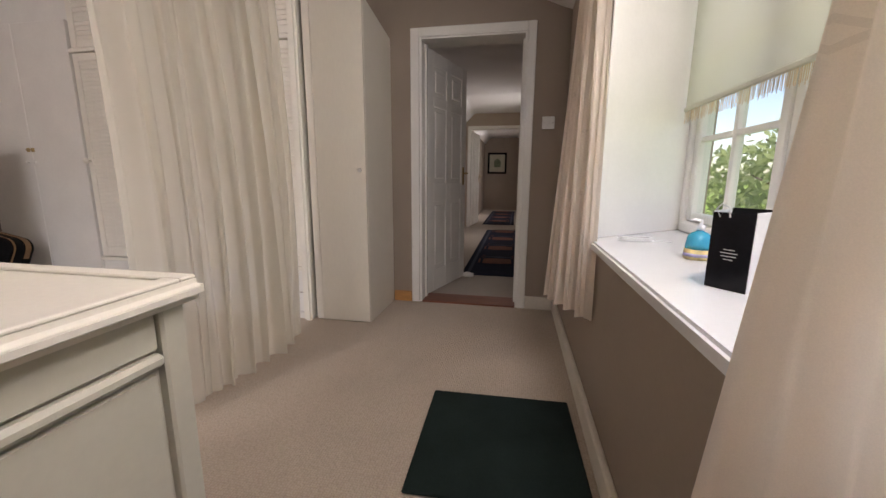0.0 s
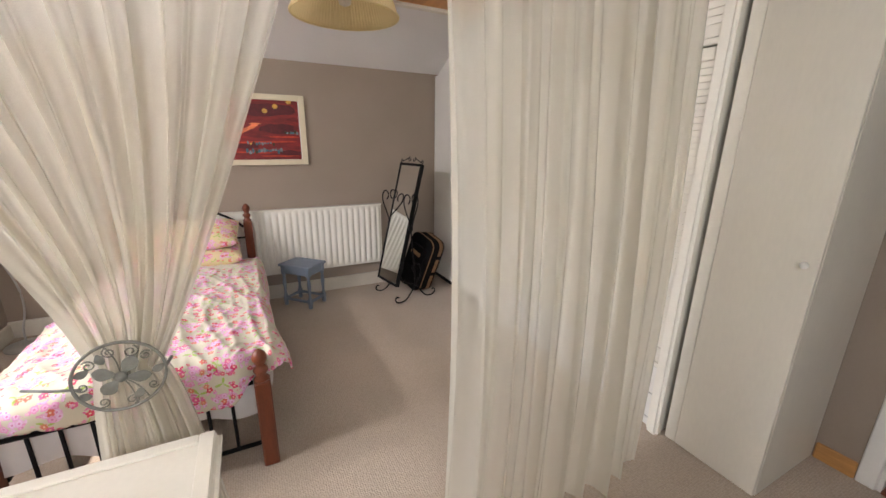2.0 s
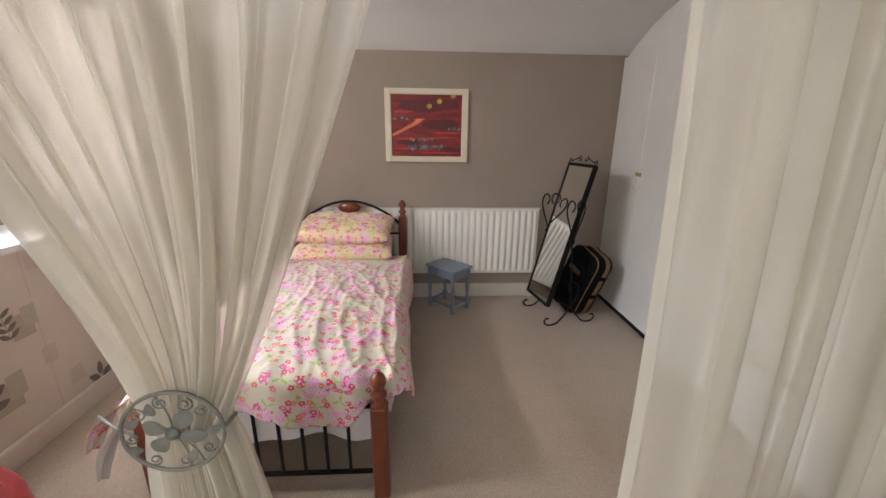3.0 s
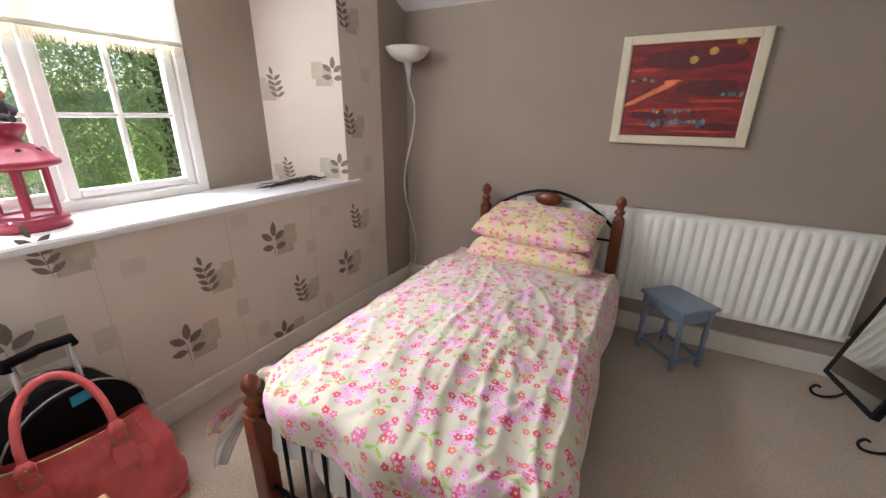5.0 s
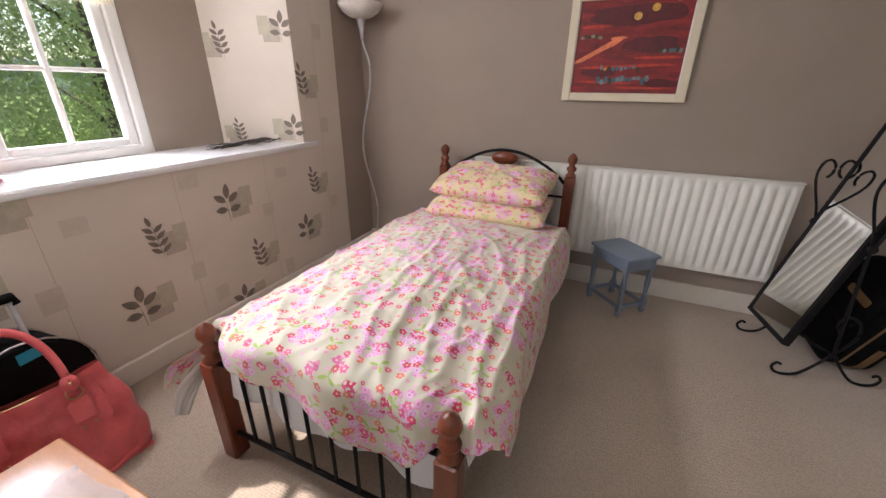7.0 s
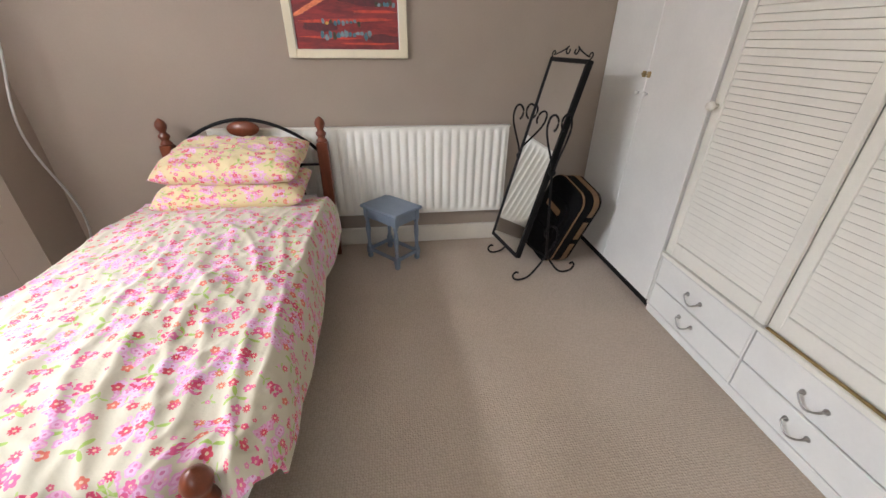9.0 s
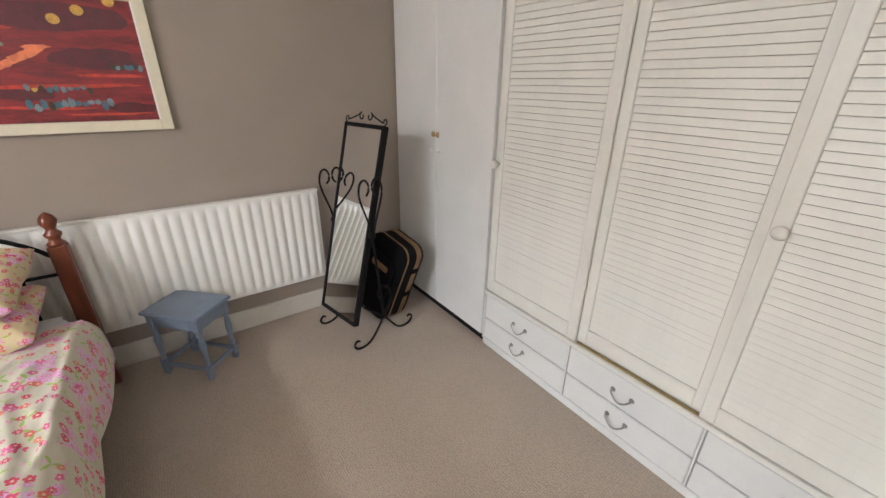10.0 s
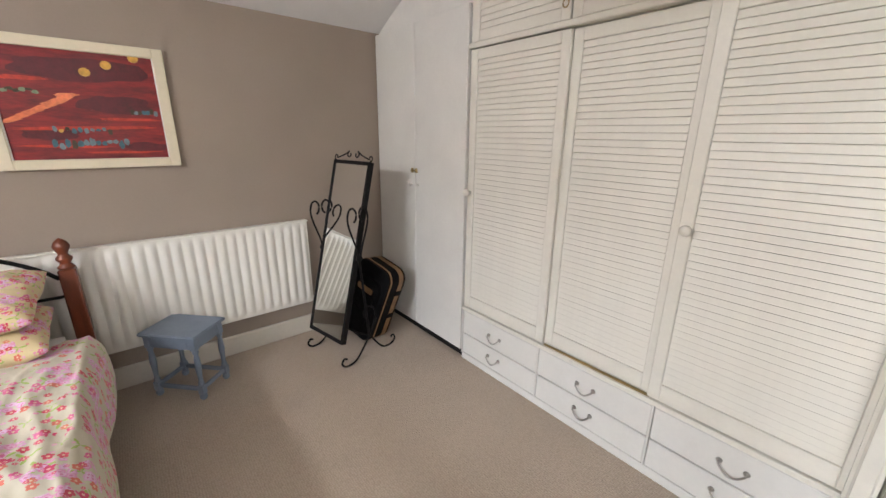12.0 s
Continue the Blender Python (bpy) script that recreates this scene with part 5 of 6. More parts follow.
for sx in (-1, 1):
    for sy in (-1, 1):
        bm = bmesh.new()
        q = Matrix.Translation((sx * 0.132, sy * 0.094, 0))
        box(bm, -0.016, 0.016, -0.016, 0.016, 0.30, 0.3715, 0.002, q)
        lathe(bm, [(0.012, 0.09), (0.016, 0.10), (0.011, 0.115), (0.013, 0.16), (0.017, 0.21), (0.013, 0.26), (0.010, 0.275), (0.016, 0.285), (0.014, 0.30)], 14, q)
        box(bm, -0.016, 0.016, -0.016, 0.016, 0.035, 0.09, 0.002, q)
        lathe(bm, [(0.013, 0.0), (0.019, 0.01), (0.019, 0.025), (0.012, 0.036)], 14, q)
        part("leg", bm, GREYBLUE, stool)
for sx in (-1, 1):
    boxpart("stretcher", (sx * 0.132 - 0.008, sx * 0.132 + 0.008, -0.080, 0.080, 0.052, 0.074), GREYBLUE, stool, 0.002)
for sy in (-1, 1):
    boxpart("stretcher", (-0.118, 0.118, sy * 0.094 - 0.008, sy * 0.094 + 0.008, 0.052, 0.074), GREYBLUE, stool, 0.002)

# ---- leaning dressing mirror on an iron scroll stand ----
mir = thing("cheval_mirror", "tall narrow mirror in a black iron stand with scrolls", "mirror", (-3.655, 2.66, 0.0), 11)
lean = Matrix.Translation((0, 0, 0.163)) @ Matrix.Rotation(-math.atan2(0.285, 1.09), 4, "X")
mw, mh = 0.175, 1.125
bm = door_frame_bm(-mw, mw, 0, mh, -0.012, 0.026, 0.017, 0.022, 0.022)
bmesh.ops.transform(bm, matrix=lean, verts=bm.verts[:])
part("frame", bm, IRON, mir)
part("mirror_glass", box(bmesh.new(), -mw + 0.015, mw - 0.015, -0.005, 0.006, 0.02, mh - 0.02, 0, lean), MIRROR, mir, "clear silvered mirror glass")


def iron_curve(name, pts, r=0.0065):
    pts = [Vector(p) for p in pts]
    ends = [2 * pts[0] - pts[1]] + pts + [2 * pts[-1] - pts[-2]]
    fine = []
    for k in range(1, len(ends) - 2):
        p0, p1, p2, p3 = ends[k - 1:k + 3]
        for j in range(4):
            t = j / 4
            fine.append(0.5 * (2 * p1 + (p2 - p0) * t + (2 * p0 - 5 * p1 + 4 * p2 - p3) * t * t + (3 * p1 - p0 - 3 * p2 + p3) * t ** 3))
    part(name, tube(bmesh.new(), fine + [pts[-1]], r, 8), IRON, mir)


def spiral(cx, cz, r0, a0, turns, n=18, grow=0.55):
    return [(cx + r0 * (1 - grow * k / n) * math.cos(a0 + turns * 2 * math.pi * k / n), cz + r0 * (1 - grow * k / n) * math.sin(a0 + turns * 2 * math.pi * k / n)) for k in range(n + 1)]


for s in (-1, 1):
    crest = [(s * 0.165, 0.0), (s * 0.15, mh + 0.014), (s * 0.09, mh + 0.034), (s * 0.05, mh + 0.052)][1:] + [(s * a, b) for a, b in spiral(0.035, mh + 0.038, 0.022, 1.2, -0.8, 12)]
    iron_curve("crest_scroll", [lean @ Vector((a, 0, b)) for a, b in crest], 0.004)
    iron_curve("crest_scroll", [lean @ Vector((s * (0.165 + a), 0, mh + 0.02 + b)) for a, b in spiral(0, 0, 0.018, -1.5, 0.9, 12)], 0.0035)
for s in (-1, 1):
    sx = s * (mw + 0.012)
    py, pz = 0.16, 0.80
    # uprights meet the frame at the pivot, with a heart-shaped pair of scrolls over it
    iron_curve("upright", [(sx, 0.20 - 0.05 * k / 8, 0.14 + 0.54 * k / 8) for k in range(9)], 0.007)
    for d in (-1, 1):
        heart = [(0.14, 0.67), (0.14 + d * 0.022, 0.76), (0.14 + d * 0.058, 0.86), (0.14 + d * 0.074, 0.93), (0.14 + d * 0.062, 0.985), (0.14 + d * 0.034, 0.998), (0.14 + d * 0.012, 0.972), (0.14 + d * 0.014, 0.935), (0.14 + d * 0.03, 0.915)]
        iron_curve("scroll", [(sx, a + 0.015, b) for a, b in heart], 0.006)
    bm = bmesh.new()
    lathe(bm, [(0.018, -0.012), (0.020, 0), (0.018, 0.012)], 14, pose(sx, 0.15, 0.69, 0, 90, 0))
    part("pivot_knob", bm, IRON, mir)
    for d in (-1, 1):
        foot = [(0.0, 0.16), (d * 0.04, 0.10), (d * 0.10, 0.03), (d * 0.15, 0.010), (d * 0.20, 0.016), (d * 0.222, 0.045), (d * 0.205, 0.070), (d * 0.185, 0.062)]
        iron_curve("foot_scroll", [(sx, 0.20 + a, b) for a, b in foot], 0.0065)
    body = [(0.0, 0.16), (0.05, 0.24), (0.05, 0.32), (0.0, 0.36), (-0.04, 0.32), (-0.02, 0.28)]
    iron_curve("scroll", [(sx, 0.20 + a, b) for a, b in body], 0.006)
iron_curve("stretcher", [(-mw - 0.012, 0.20, 0.15), (0, 0.20, 0.12), (mw + 0.012, 0.20, 0.15)], 0.006)

# ---- black and tan case leaning in the corner ----
BLACKCLOTH = material("black_nylon", (0.006, 0.0055, 0.006), 0.8, 0, 0.4, 30, 250, 0.4, 0.002)
TAN = material("tan_leather_band", (0.22, 0.12, 0.05), 0.5, 0, 0.2, 20, 150, 0.3, 0.002)
case = thing("travel_case", "black soft case with tan bands leaning in the corner", "bag", (-3.730, 3.050, 0.0), 16)
tilt = Matrix.Rotation(radians(-9), 4, "X") @ Matrix.Rotation(radians(17), 4, "Y")


def rounded(w, h, r, n=6):
    out = []
    for cx, cz, a0 in ((w - r, h - r, 0), (-w + r, h - r, 1), (-w + r, -h + r, 2), (w - r, -h + r, 3)):
        for k in range(n + 1):
            a = math.pi / 2 * (a0 + k / n)
            out.append((cx + r * math.cos(a), cz + r * math.sin(a)))
    return out


lift = Matrix.Translation((0, 0, 0.298)) @ tilt @ Matrix.Rotation(math.pi / 2, 4, "X")
for nm, w, h, a, b, mt in (("body", 0.155, 0.275, -0.085, 0.085, BLACKCLOTH), ("band", 0.158, 0.278, -0.062, -0.022, TAN), ("band", 0.158, 0.278, 0.052, 0.064, TAN), ("front_pocket", 0.12, 0.18, 0.085, 0.115, BLACKCLOTH)):
    bm = bmesh.new()
    prism(bm, rounded(w, h, 0.08), a, b, lift)
    part(nm, bm, mt, case)
bm = bmesh.new()
prism(bm, rounded(0.07, 0.02, 0.01), 0.1155, 0.118, lift @ Matrix.Translation((0.0, 0.1, 0)))
part("leather_patch", bm, TAN, case)
for k, (px_, pz_) in enumerate(((0.1575, 0.12), (0.1575, -0.06), (-0.1575, 0.05))):
    bm = bmesh.new()
    prism(bm, rounded(0.006, 0.018, 0.004), -0.066, -0.018, lift @ Matrix.Translation((px_, pz_, 0)))
    part("strap_keeper", bm, BLACKCLOTH, case)
for nm, w, h, x_, z_ in (("small_pocket", 0.09, 0.05, 0.0, -0.10), ("small_pocket", 0.045, 0.05, 0.055, 0.02)):
    bm = bmesh.new()
    prism(bm, rounded(w, h, 0.02), 0.115, 0.128, lift @ Matrix.Translation((x_, z_, 0)))
    part(nm, bm, BLACKCLOTH, case)

# ---- uplighter lamp in the corner ----
def stem_bend(z):
    return 0.042 * math.cos((z - 1.40) * 6.04) * smoothstep(1.63, 1.45, z) * smoothstep(0.03, 0.25, z)


ul = thing("floor_lamp", "uplighter lamp with alabaster bowl on a wavy silver stem", "floor lamp", (-3.90, 0.055, 0))
BOWL = material("alabaster_glass", (0.66, 0.62, 0.56), 0.3, 0, 0.12, 14, 60, 0.1, 0.001)
SILVER = material("satin_silver", (0.62, 0.62, 0.62), 0.3, 0.9, 0.1, 20, 90, 0.05, 0.001)
bm = bmesh.new()
lathe(bm, [(0.118, 0.0), (0.120, 0.012), (0.03, 0.026), (0.012, 0.04), (0.0, 0.042)], 28)
part("base", bm, SILVER, ul)
bm = bmesh.new()
tube(bm, [(-0.56 * stem_bend(z), 0.83 * stem_bend(z), z) for z in [0.03 + 1.60 * k / 60 for k in range(61)]], 0.0065, 8)
part("stem", bm, SILVER, ul)
bm = bmesh.new()
lathe(bm, [(0.010, 1.60), (0.014, 1.64), (0.030, 1.715), (0.032, 1.72), (0.0, 1.722)], 20)
part("cone", bm, SILVER, ul)
bm = bmesh.new()
lathe(bm, [(0.03, 1.722), (0.08, 1.735), (0.125, 1.765), (0.150, 1.80), (0.153, 1.812), (0.147, 1.812), (0.12, 1.775), (0.07, 1.745), (0.0, 1.738)], 32)
part("bowl", bm, BOWL, ul)

# ---- pendant shade ----
pl = thing("pendant_lamp", "cream pleated drum shade hanging from the ceiling", "pendant lamp", (-2.07, 2.0, 0))
SHADE = cloth_material("cream_pleated_shade", (0.80, 0.66, 0.38), 0.0, 900, 0.35)
bm = bmesh.new()
sheet(bm, lambda u, v: Vector(((0.205 - 0.075 * v + 0.0022 * math.sin(u * 2 * math.pi * 90)) * math.cos(2 * math.pi * u), (0.205 - 0.075 * v + 0.0022 * math.sin(u * 2 * math.pi * 90)) * math.sin(2 * math.pi * u), 1.915 + 0.20 * v)), 360, 4)
part("shade", bm, SHADE, pl)
for r, z in ((0.206, 1.916), (0.131, 2.115)):
    part("rim", tube(bmesh.new(), [(r * math.cos(2 * math.pi * k / 48), r * math.sin(2 * math.pi * k / 48), z) for k in range(48)], 0.004, 6, True), SHADE, pl)
bm = bmesh.new()
tube(bm, [(0, 0, 2.12), (0, 0, 2.305)], 0.0035, 6)
tube(bm, [(-0.131, 0, 2.11), (0.131, 0, 2.11)], 0.002, 5)
lathe(bm, [(0.0, 2.262), (0.035, 2.27), (0.045, 2.309)], 16)
lathe(bm, [(0.016, 2.06), (0.018, 2.12), (0.006, 2.13)], 12)
part("flex_and_rose", bm, PLASTIC, pl)
bm = bmesh.new()
lathe(bm, [(0.0, 1.945), (0.022, 1.955), (0.028, 1.98), (0.018, 2.02), (0.012, 2.058)], 16)
part("bulb", bm, BOWL, pl)

# ---- loft hatch ----
hatch = thing("loft_hatch", "wooden loft hatch in a cream painted ceiling frame", "hatch", (-2.62, 2.82, 2.308))
part("frame", door_frame_bm(-0.40, 0.40, -0.34, 0.34, 0, 0.03, 0.05, 0.05, 0.05), SKIRT, hatch)
hatch.children[0].matrix_basis = Matrix.Rotation(-math.pi / 2, 4, "X")
boxpart("panel", (-0.35, 0.35, -0.29, 0.29, -0.012, 0.0), PINE, hatch, 0.002)

# ---- window-sill things by the bed ----
PINKRED = material("raspberry_enamel", (0.36, 0.030, 0.062), 0.35, 0, 0.12, 14, 90, 0.1, 0.001)
DARKHOLE = material("unlit_hole_dark", (0.015, 0.008, 0.008), 0.7, 0, 0.1, 20, 90, 0.1, 0.001)
LANSCALE = 1.10
lan = thing("candle_lantern", "raspberry red metal candle lantern with glass sides", "lantern", (-1.915, -0.330, 0.958), 12)
bm = bmesh.new()
lathe(bm, [(0.098, 0), (0.100, 0.008), (0.090, 0.018), (0.100, 0.024), (0.098, 0.034), (0.086, 0.040), (0.0, 0.041)], 36)
part("base", bm, PINKRED, lan)
HR6 = 0.082
for k in range(6):
    a = math.pi / 3 * k
    q = pose(HR6 * math.cos(a), HR6 * math.sin(a), 0, 0, 0, math.degrees(a))
    part("post", box(bmesh.new(), -0.006, 0.006, -0.008, 0.008, 0.041, 0.215, 0.002, q), PINKRED, lan)
    a2 = a + math.pi / 6
    q2 = pose(HR6 * math.cos(math.pi / 6) * math.cos(a2), HR6 * math.cos(math.pi / 6) * math.sin(a2), 0, 0, 0, math.degrees(a2))
    pn = part("pane", box(bmesh.new(), -0.001, 0.001, -0.033, 0.033, 0.052, 0.205, 0, q2), GLASS, lan)
    pn.visible_shadow = False
    for z0 in (0.042, 0.203):
        part("pane_rail", box(bmesh.new(), -0.004, 0.004, -0.034, 0.034, z0, z0 + 0.011, 0.001, q2), PINKRED, lan)
    bm = bmesh.new()
    for j in range(3):
        bq = q2 @ Matrix.Rotation(math.pi / 3 * j, 4, "X")
        box(bm, 0.0013, 0.002, -0.0015, 0.0015, -0.014, 0.014, 0, q2 @ Matrix.Translation((0, 0, 0.14)) @ Matrix.Rotation(math.pi / 3 * j, 4, "X"))
    part("snowflake_print", bm, WHITECARD, lan)
bm = bmesh.new()
lathe(bm, [(0.098, 0.212), (0.116, 0.216), (0.120, 0.226), (0.116, 0.236), (0.108, 0.240), (0.095, 0.262), (0.070, 0.283), (0.046, 0.294), (0.042, 0.305),
           (0.050, 0.318), (0.060, 0.338), (0.062, 0.350), (0.055, 0.356), (0.0, 0.358)], 36)
part("roof", bm, PINKRED, lan)
# flat stars whose near-black colour paints the unlit inside of roof holes
for k in range(9):
    a = 2 * math.pi * k / 9
    bm = bmesh.new()
    star = [((0.009 if j % 2 == 0 else 0.004) * math.cos(math.pi * j / 5), (0.009 if j % 2 == 0 else 0.004) * math.sin(math.pi * j / 5)) for j in range(10)]
    prism(bm, star, -0.001, 0.0014, pose(0.0853 * math.cos(a), 0.0853 * math.sin(a), 0.2715, 0, 0, math.degrees(a)) @ Matrix.Rotation(radians(41), 4, "Y"))
    part("star_cutout", bm, DARKHOLE, lan)
bm = bmesh.new()
tube(bm, [(0.05, 0.03, 0.345), (0.10, 0.06, 0.340), (0.125, 0.055, 0.345)], 0.003, 6)
part("hanging_wire", bm, NICKEL, lan)

lan.scale = (LANSCALE, LANSCALE, 1.06)
doll = bmesh.new()
def ball(c, r, sc=(1, 1, 1)):
    lathe(doll, [(r * math.sin(math.pi * k / 10), -r * math.cos(math.pi * k / 10)) for k in range(1, 10)], 14, Matrix.Translation(c) @ Matrix.Diagonal((*sc, 1)))


ball((0, 0, 0.040), 0.030, (1.15, 0.9, 1.1))
ball((0, 0.004, 0.085), 0.028, (1.1, 0.95, 1))
for k in range(9):
    a = math.pi * (k / 8) - 0.0
    ball((0.029 * math.cos(a), 0.000, 0.082 + 0.022 * math.sin(a)), 0.009)
ball((0, 0.030, 0.084), 0.006)
lathe(doll, [(0.021, 0.104), (0.013, 0.120), (0.004, 0.138), (0, 0.141)], 14, Matrix.Translation((0, 0.003, 0)))
for s in (-1, 1):
    tube(doll, [(s * 0.022, 0.0, 0.058), (s * 0.046, 0.012, 0.040), (s * 0.040, 0.03, 0.026)], [0.011, 0.011, 0.008], 8)
    tube(doll, [(s * 0.014, 0.01, 0.018), (s * 0.03, 0.045, 0.014), (s * 0.034, 0.07, 0.012)], [0.014, 0.012, 0.011], 8)
DOLLM = material("doll_cloth", (0.06, 0.055, 0.06), 0.8, 0, 0.3, 30, 120, 0.4, 0.002)
ORH = material("doll_wool_orange", (0.42, 0.20, 0.06), 0.9, 0, 0.4, 40, 160, 0.5, 0.003)
dob = part("gnome_doll", doll, DOLLM)
dob.data.materials.append(ORH)
for p in dob.data.polygons:
    p.material_index = 1 if 0.062 < p.center.z < 0.112 else 0
dob.matrix_world = pose(-1.915, -0.330, 1.335, 0, 0, -14) @ Matrix.Diagonal((1.08, 1.08, 1.08, 1))
tagged(dob, "small dark gnome doll seated on the red lantern", "doll")

tw = thing("dried_twigs", "bundle of thin dry black twigs lying on the sill", "twigs", (-3.11, -0.29, 0.9575), 4)
rnd = random.Random(11)
TWIG = material("dry_twig_bark", (0.06, 0.05, 0.042), 0.8, 0, 0.4, 40, 150, 0.4, 0.001)
for k in range(13):
    y = rnd.uniform(-0.06, 0.06)
    a = rnd.uniform(-0.22, 0.22)
    ln = rnd.uniform(0.40, 0.54)
    pts = [(-0.0 + ln * (j / 5 - 0.5) * math.cos(a), y * (1 - j / 6) + ln * (j / 5 - 0.5) * math.sin(a) + rnd.uniform(-0.006, 0.006), 0.005 + 0.026 * rnd.random()) for j in range(6)]
    part("twig", tube(bmesh.new(), pts, [0.0042, 0.0039, 0.0034, 0.003, 0.0024, 0.0015], 6), TWIG, tw)

# ---- luggage under the window ----
LEATHER = material("coral_red_leather", (0.70, 0.125, 0.13), 0.32, 0, 0.15, 10, 60, 0.6, 0.006)
sc_ = thing("trolley_case", "black fabric trolley case with its handle raised", "suitcase", (-1.735, 0.02, 0), 8)
rot90 = Matrix.Rotation(math.pi / 2, 4, "X")
bm = bmesh.new()
prism(bm, [(-0.20, 0.012), (0.20, 0.012), (0.205, 0.28)] + [(0.205 * math.cos(math.pi * k / 14), 0.30 + 0.205 * math.sin(math.pi * k / 14)) for k in range(1, 14)] + [(-0.205, 0.28)], -0.10, 0.085, rot90)
bmesh.ops.bevel(bm, geom=bm.edges[:], offset=0.012, segments=2, affect="EDGES")
part("body", bm, BLACKCLOTH, sc_)
for yy in (-0.088, 0.10):
    arc_ = [(-0.20, yy, 0.10), (-0.206, yy, 0.28)] + [(0.207 * math.cos(math.pi - math.pi * k / 14), yy, 0.30 + 0.207 * math.sin(math.pi * k / 14)) for k in range(1, 14)] + [(0.206, yy, 0.28), (0.20, yy, 0.10)]
    part("piping", tube(bmesh.new(), arc_, 0.004, 6), NICKEL, sc_)
boxpart("pocket", (-0.17, 0.17, 0.10, 0.118, 0.05, 0.28), BLACKCLOTH, sc_, 0.01)
boxpart("badge", (-0.07, 0.0, 0.1005, 0.104, 0.435, 0.475), AQUA, sc_, 0.002, "small blue printed tag")
for x in (-0.075, 0.075):
    part("handle_tube", tube(bmesh.new(), [(x, 0.03, 0.36), (x, 0.03, 0.63)], 0.009, 8), SILVER, sc_)
bm = bmesh.new()
tube(bm, [(-0.085, 0.03, 0.615), (-0.082, 0.03, 0.64), (0, 0.03, 0.648), (0.082, 0.03, 0.64), (0.085, 0.03, 0.615)], [0.015, 0.017, 0.016, 0.017, 0.015], 10)
part("grip", bm, BLACKCLOTH, sc_)
for x in (-0.16, 0.16):
    bm = bmesh.new()
    lathe(bm, [(0.022, -0.012), (0.026, 0), (0.022, 0.012)], 16, pose(x, -0.09, 0.026, 0, 90, 0))
    part("wheel", bm, IRON, sc_)

hbag = thing("handbag", "slouched coral red leather bag with a looped handle", "handbag", (-1.700, 0.222, 0), -9)
hbag.scale = (0.90, 1.0, 1.09)
bm = bmesh.new()


def bag_pt(u, v):
    a = 2 * math.pi * u
    z = 0.37 * v
    wd = 0.285 * (1 - 0.24 * v ** 2.2) * (1 + 0.03 * math.sin(math.pi * v))
    dp = 0.098 * (1 - 0.80 * v ** 1.5)
    ex = math.copysign(abs(math.cos(a)) ** 0.6, math.cos(a))
    ey = math.copysign(abs(math.sin(a)) ** 0.7, math.sin(a))
    q = Vector((wd * ex, dp * ey, z))
    w = noise.noise(Vector((q.x * 9, q.y * 9, z * 11))) * 0.014 + 0.008 * noise.noise(Vector((q.x * 22, q.y * 20, z * 24)))
    sag = -0.03 * math.sin(math.pi * (q.x / 0.5 + 0.5)) * smoothstep(0.4, 1, v)
    return q + Vector((w * ex, w * ey * 1.3, sag + 0.004))


sheet(bm, bag_pt, 96, 24)
bmesh.ops.remove_doubles(bm, verts=bm.verts[:], dist=0.0005)
part("body", bm, LEATHER, hbag)
bm = bmesh.new()
sheet(bm, lambda u, v: Vector((0.27 * (u * 2 - 1), 0.085 * (v * 2 - 1), 0.006)), 8, 4)
part("base", bm, LEATHER, hbag)
part("zip", tube(bmesh.new(), [(-0.22 + 0.44 * k / 10, 0.004 * math.sin(k), 0.357 - 0.028 * math.sin(math.pi * k / 10)) for k in range(11)], 0.006, 6), BRASS, hbag)
arch = [(-0.118 * math.cos(math.pi * k / 20) * (1 - 0.02 * math.sin(math.pi * k / 20)), 0.030 - 0.125 * math.sin(math.pi * k / 20) ** 0.9, 0.350 + 0.185 * math.sin(math.pi * k / 20) ** 0.7) for k in range(21)]
part("handle", tube(bmesh.new(), arch, 0.0135, 12), LEATHER, hbag)
for x in (-0.118, 0.118):
    face = pose(x, 0.064, 0.262, 26, 0, 0)
    part("strap_patch", box(bmesh.new(), -0.034, 0.034, -0.004, 0.005, -0.034, 0.036, 0.006, face, 2), LEATHER, hbag)
    part("ring", tube(bmesh.new(), [(x + 0.024 * math.cos(a), 0.046 - 0.008 * math.sin(a), 0.318 + 0.017 * math.sin(a)) for a in [2 * math.pi * k / 14 for k in range(14)]], 0.0028, 6, True), BRASS, hbag)
    bm = bmesh.new()
    lathe(bm, [(0.0, -0.007), (0.024, -0.007), (0.027, 0), (0.024, 0.008), (0, 0.009)], 18, pose(x, 0.034, 0.350, -70, 0, 0))
    part("handle_tab", bm, LEATHER, hbag)
    part("stud", lathe(bmesh.new(), [(0.006, 0), (0.005, 0.003), (0, 0.005)], 10, pose(x, 0.043, 0.353, -70, 0, 0)), BRASS, hbag)
    for dx in (-0.018, 0.018):
        part("stud", lathe(bmesh.new(), [(0.005, 0), (0.004, 0.003), (0, 0.004)], 8, pose(x + dx, 0.084, 0.210, -72, 0, 0)), BRASS, hbag)
part("tag", box(bmesh.new(), -0.022, 0.022, -0.003, 0.004, -0.036, 0.036, 0.006, pose(-0.165, 0.070, 0.235, 24, 12, 0), 2), LEATHER, hbag)
for sx in (-1, 1):
    part("seam_piping", tube(bmesh.new(), [(sx * (0.225 - 0.045 * (k / 8) ** 2), 0.096 * (1 - 0.80 * (k / 8) ** 1.5) * 0.80, 0.02 + 0.32 * k / 8) for k in range(9)], 0.004, 6), LEATHER, hbag)
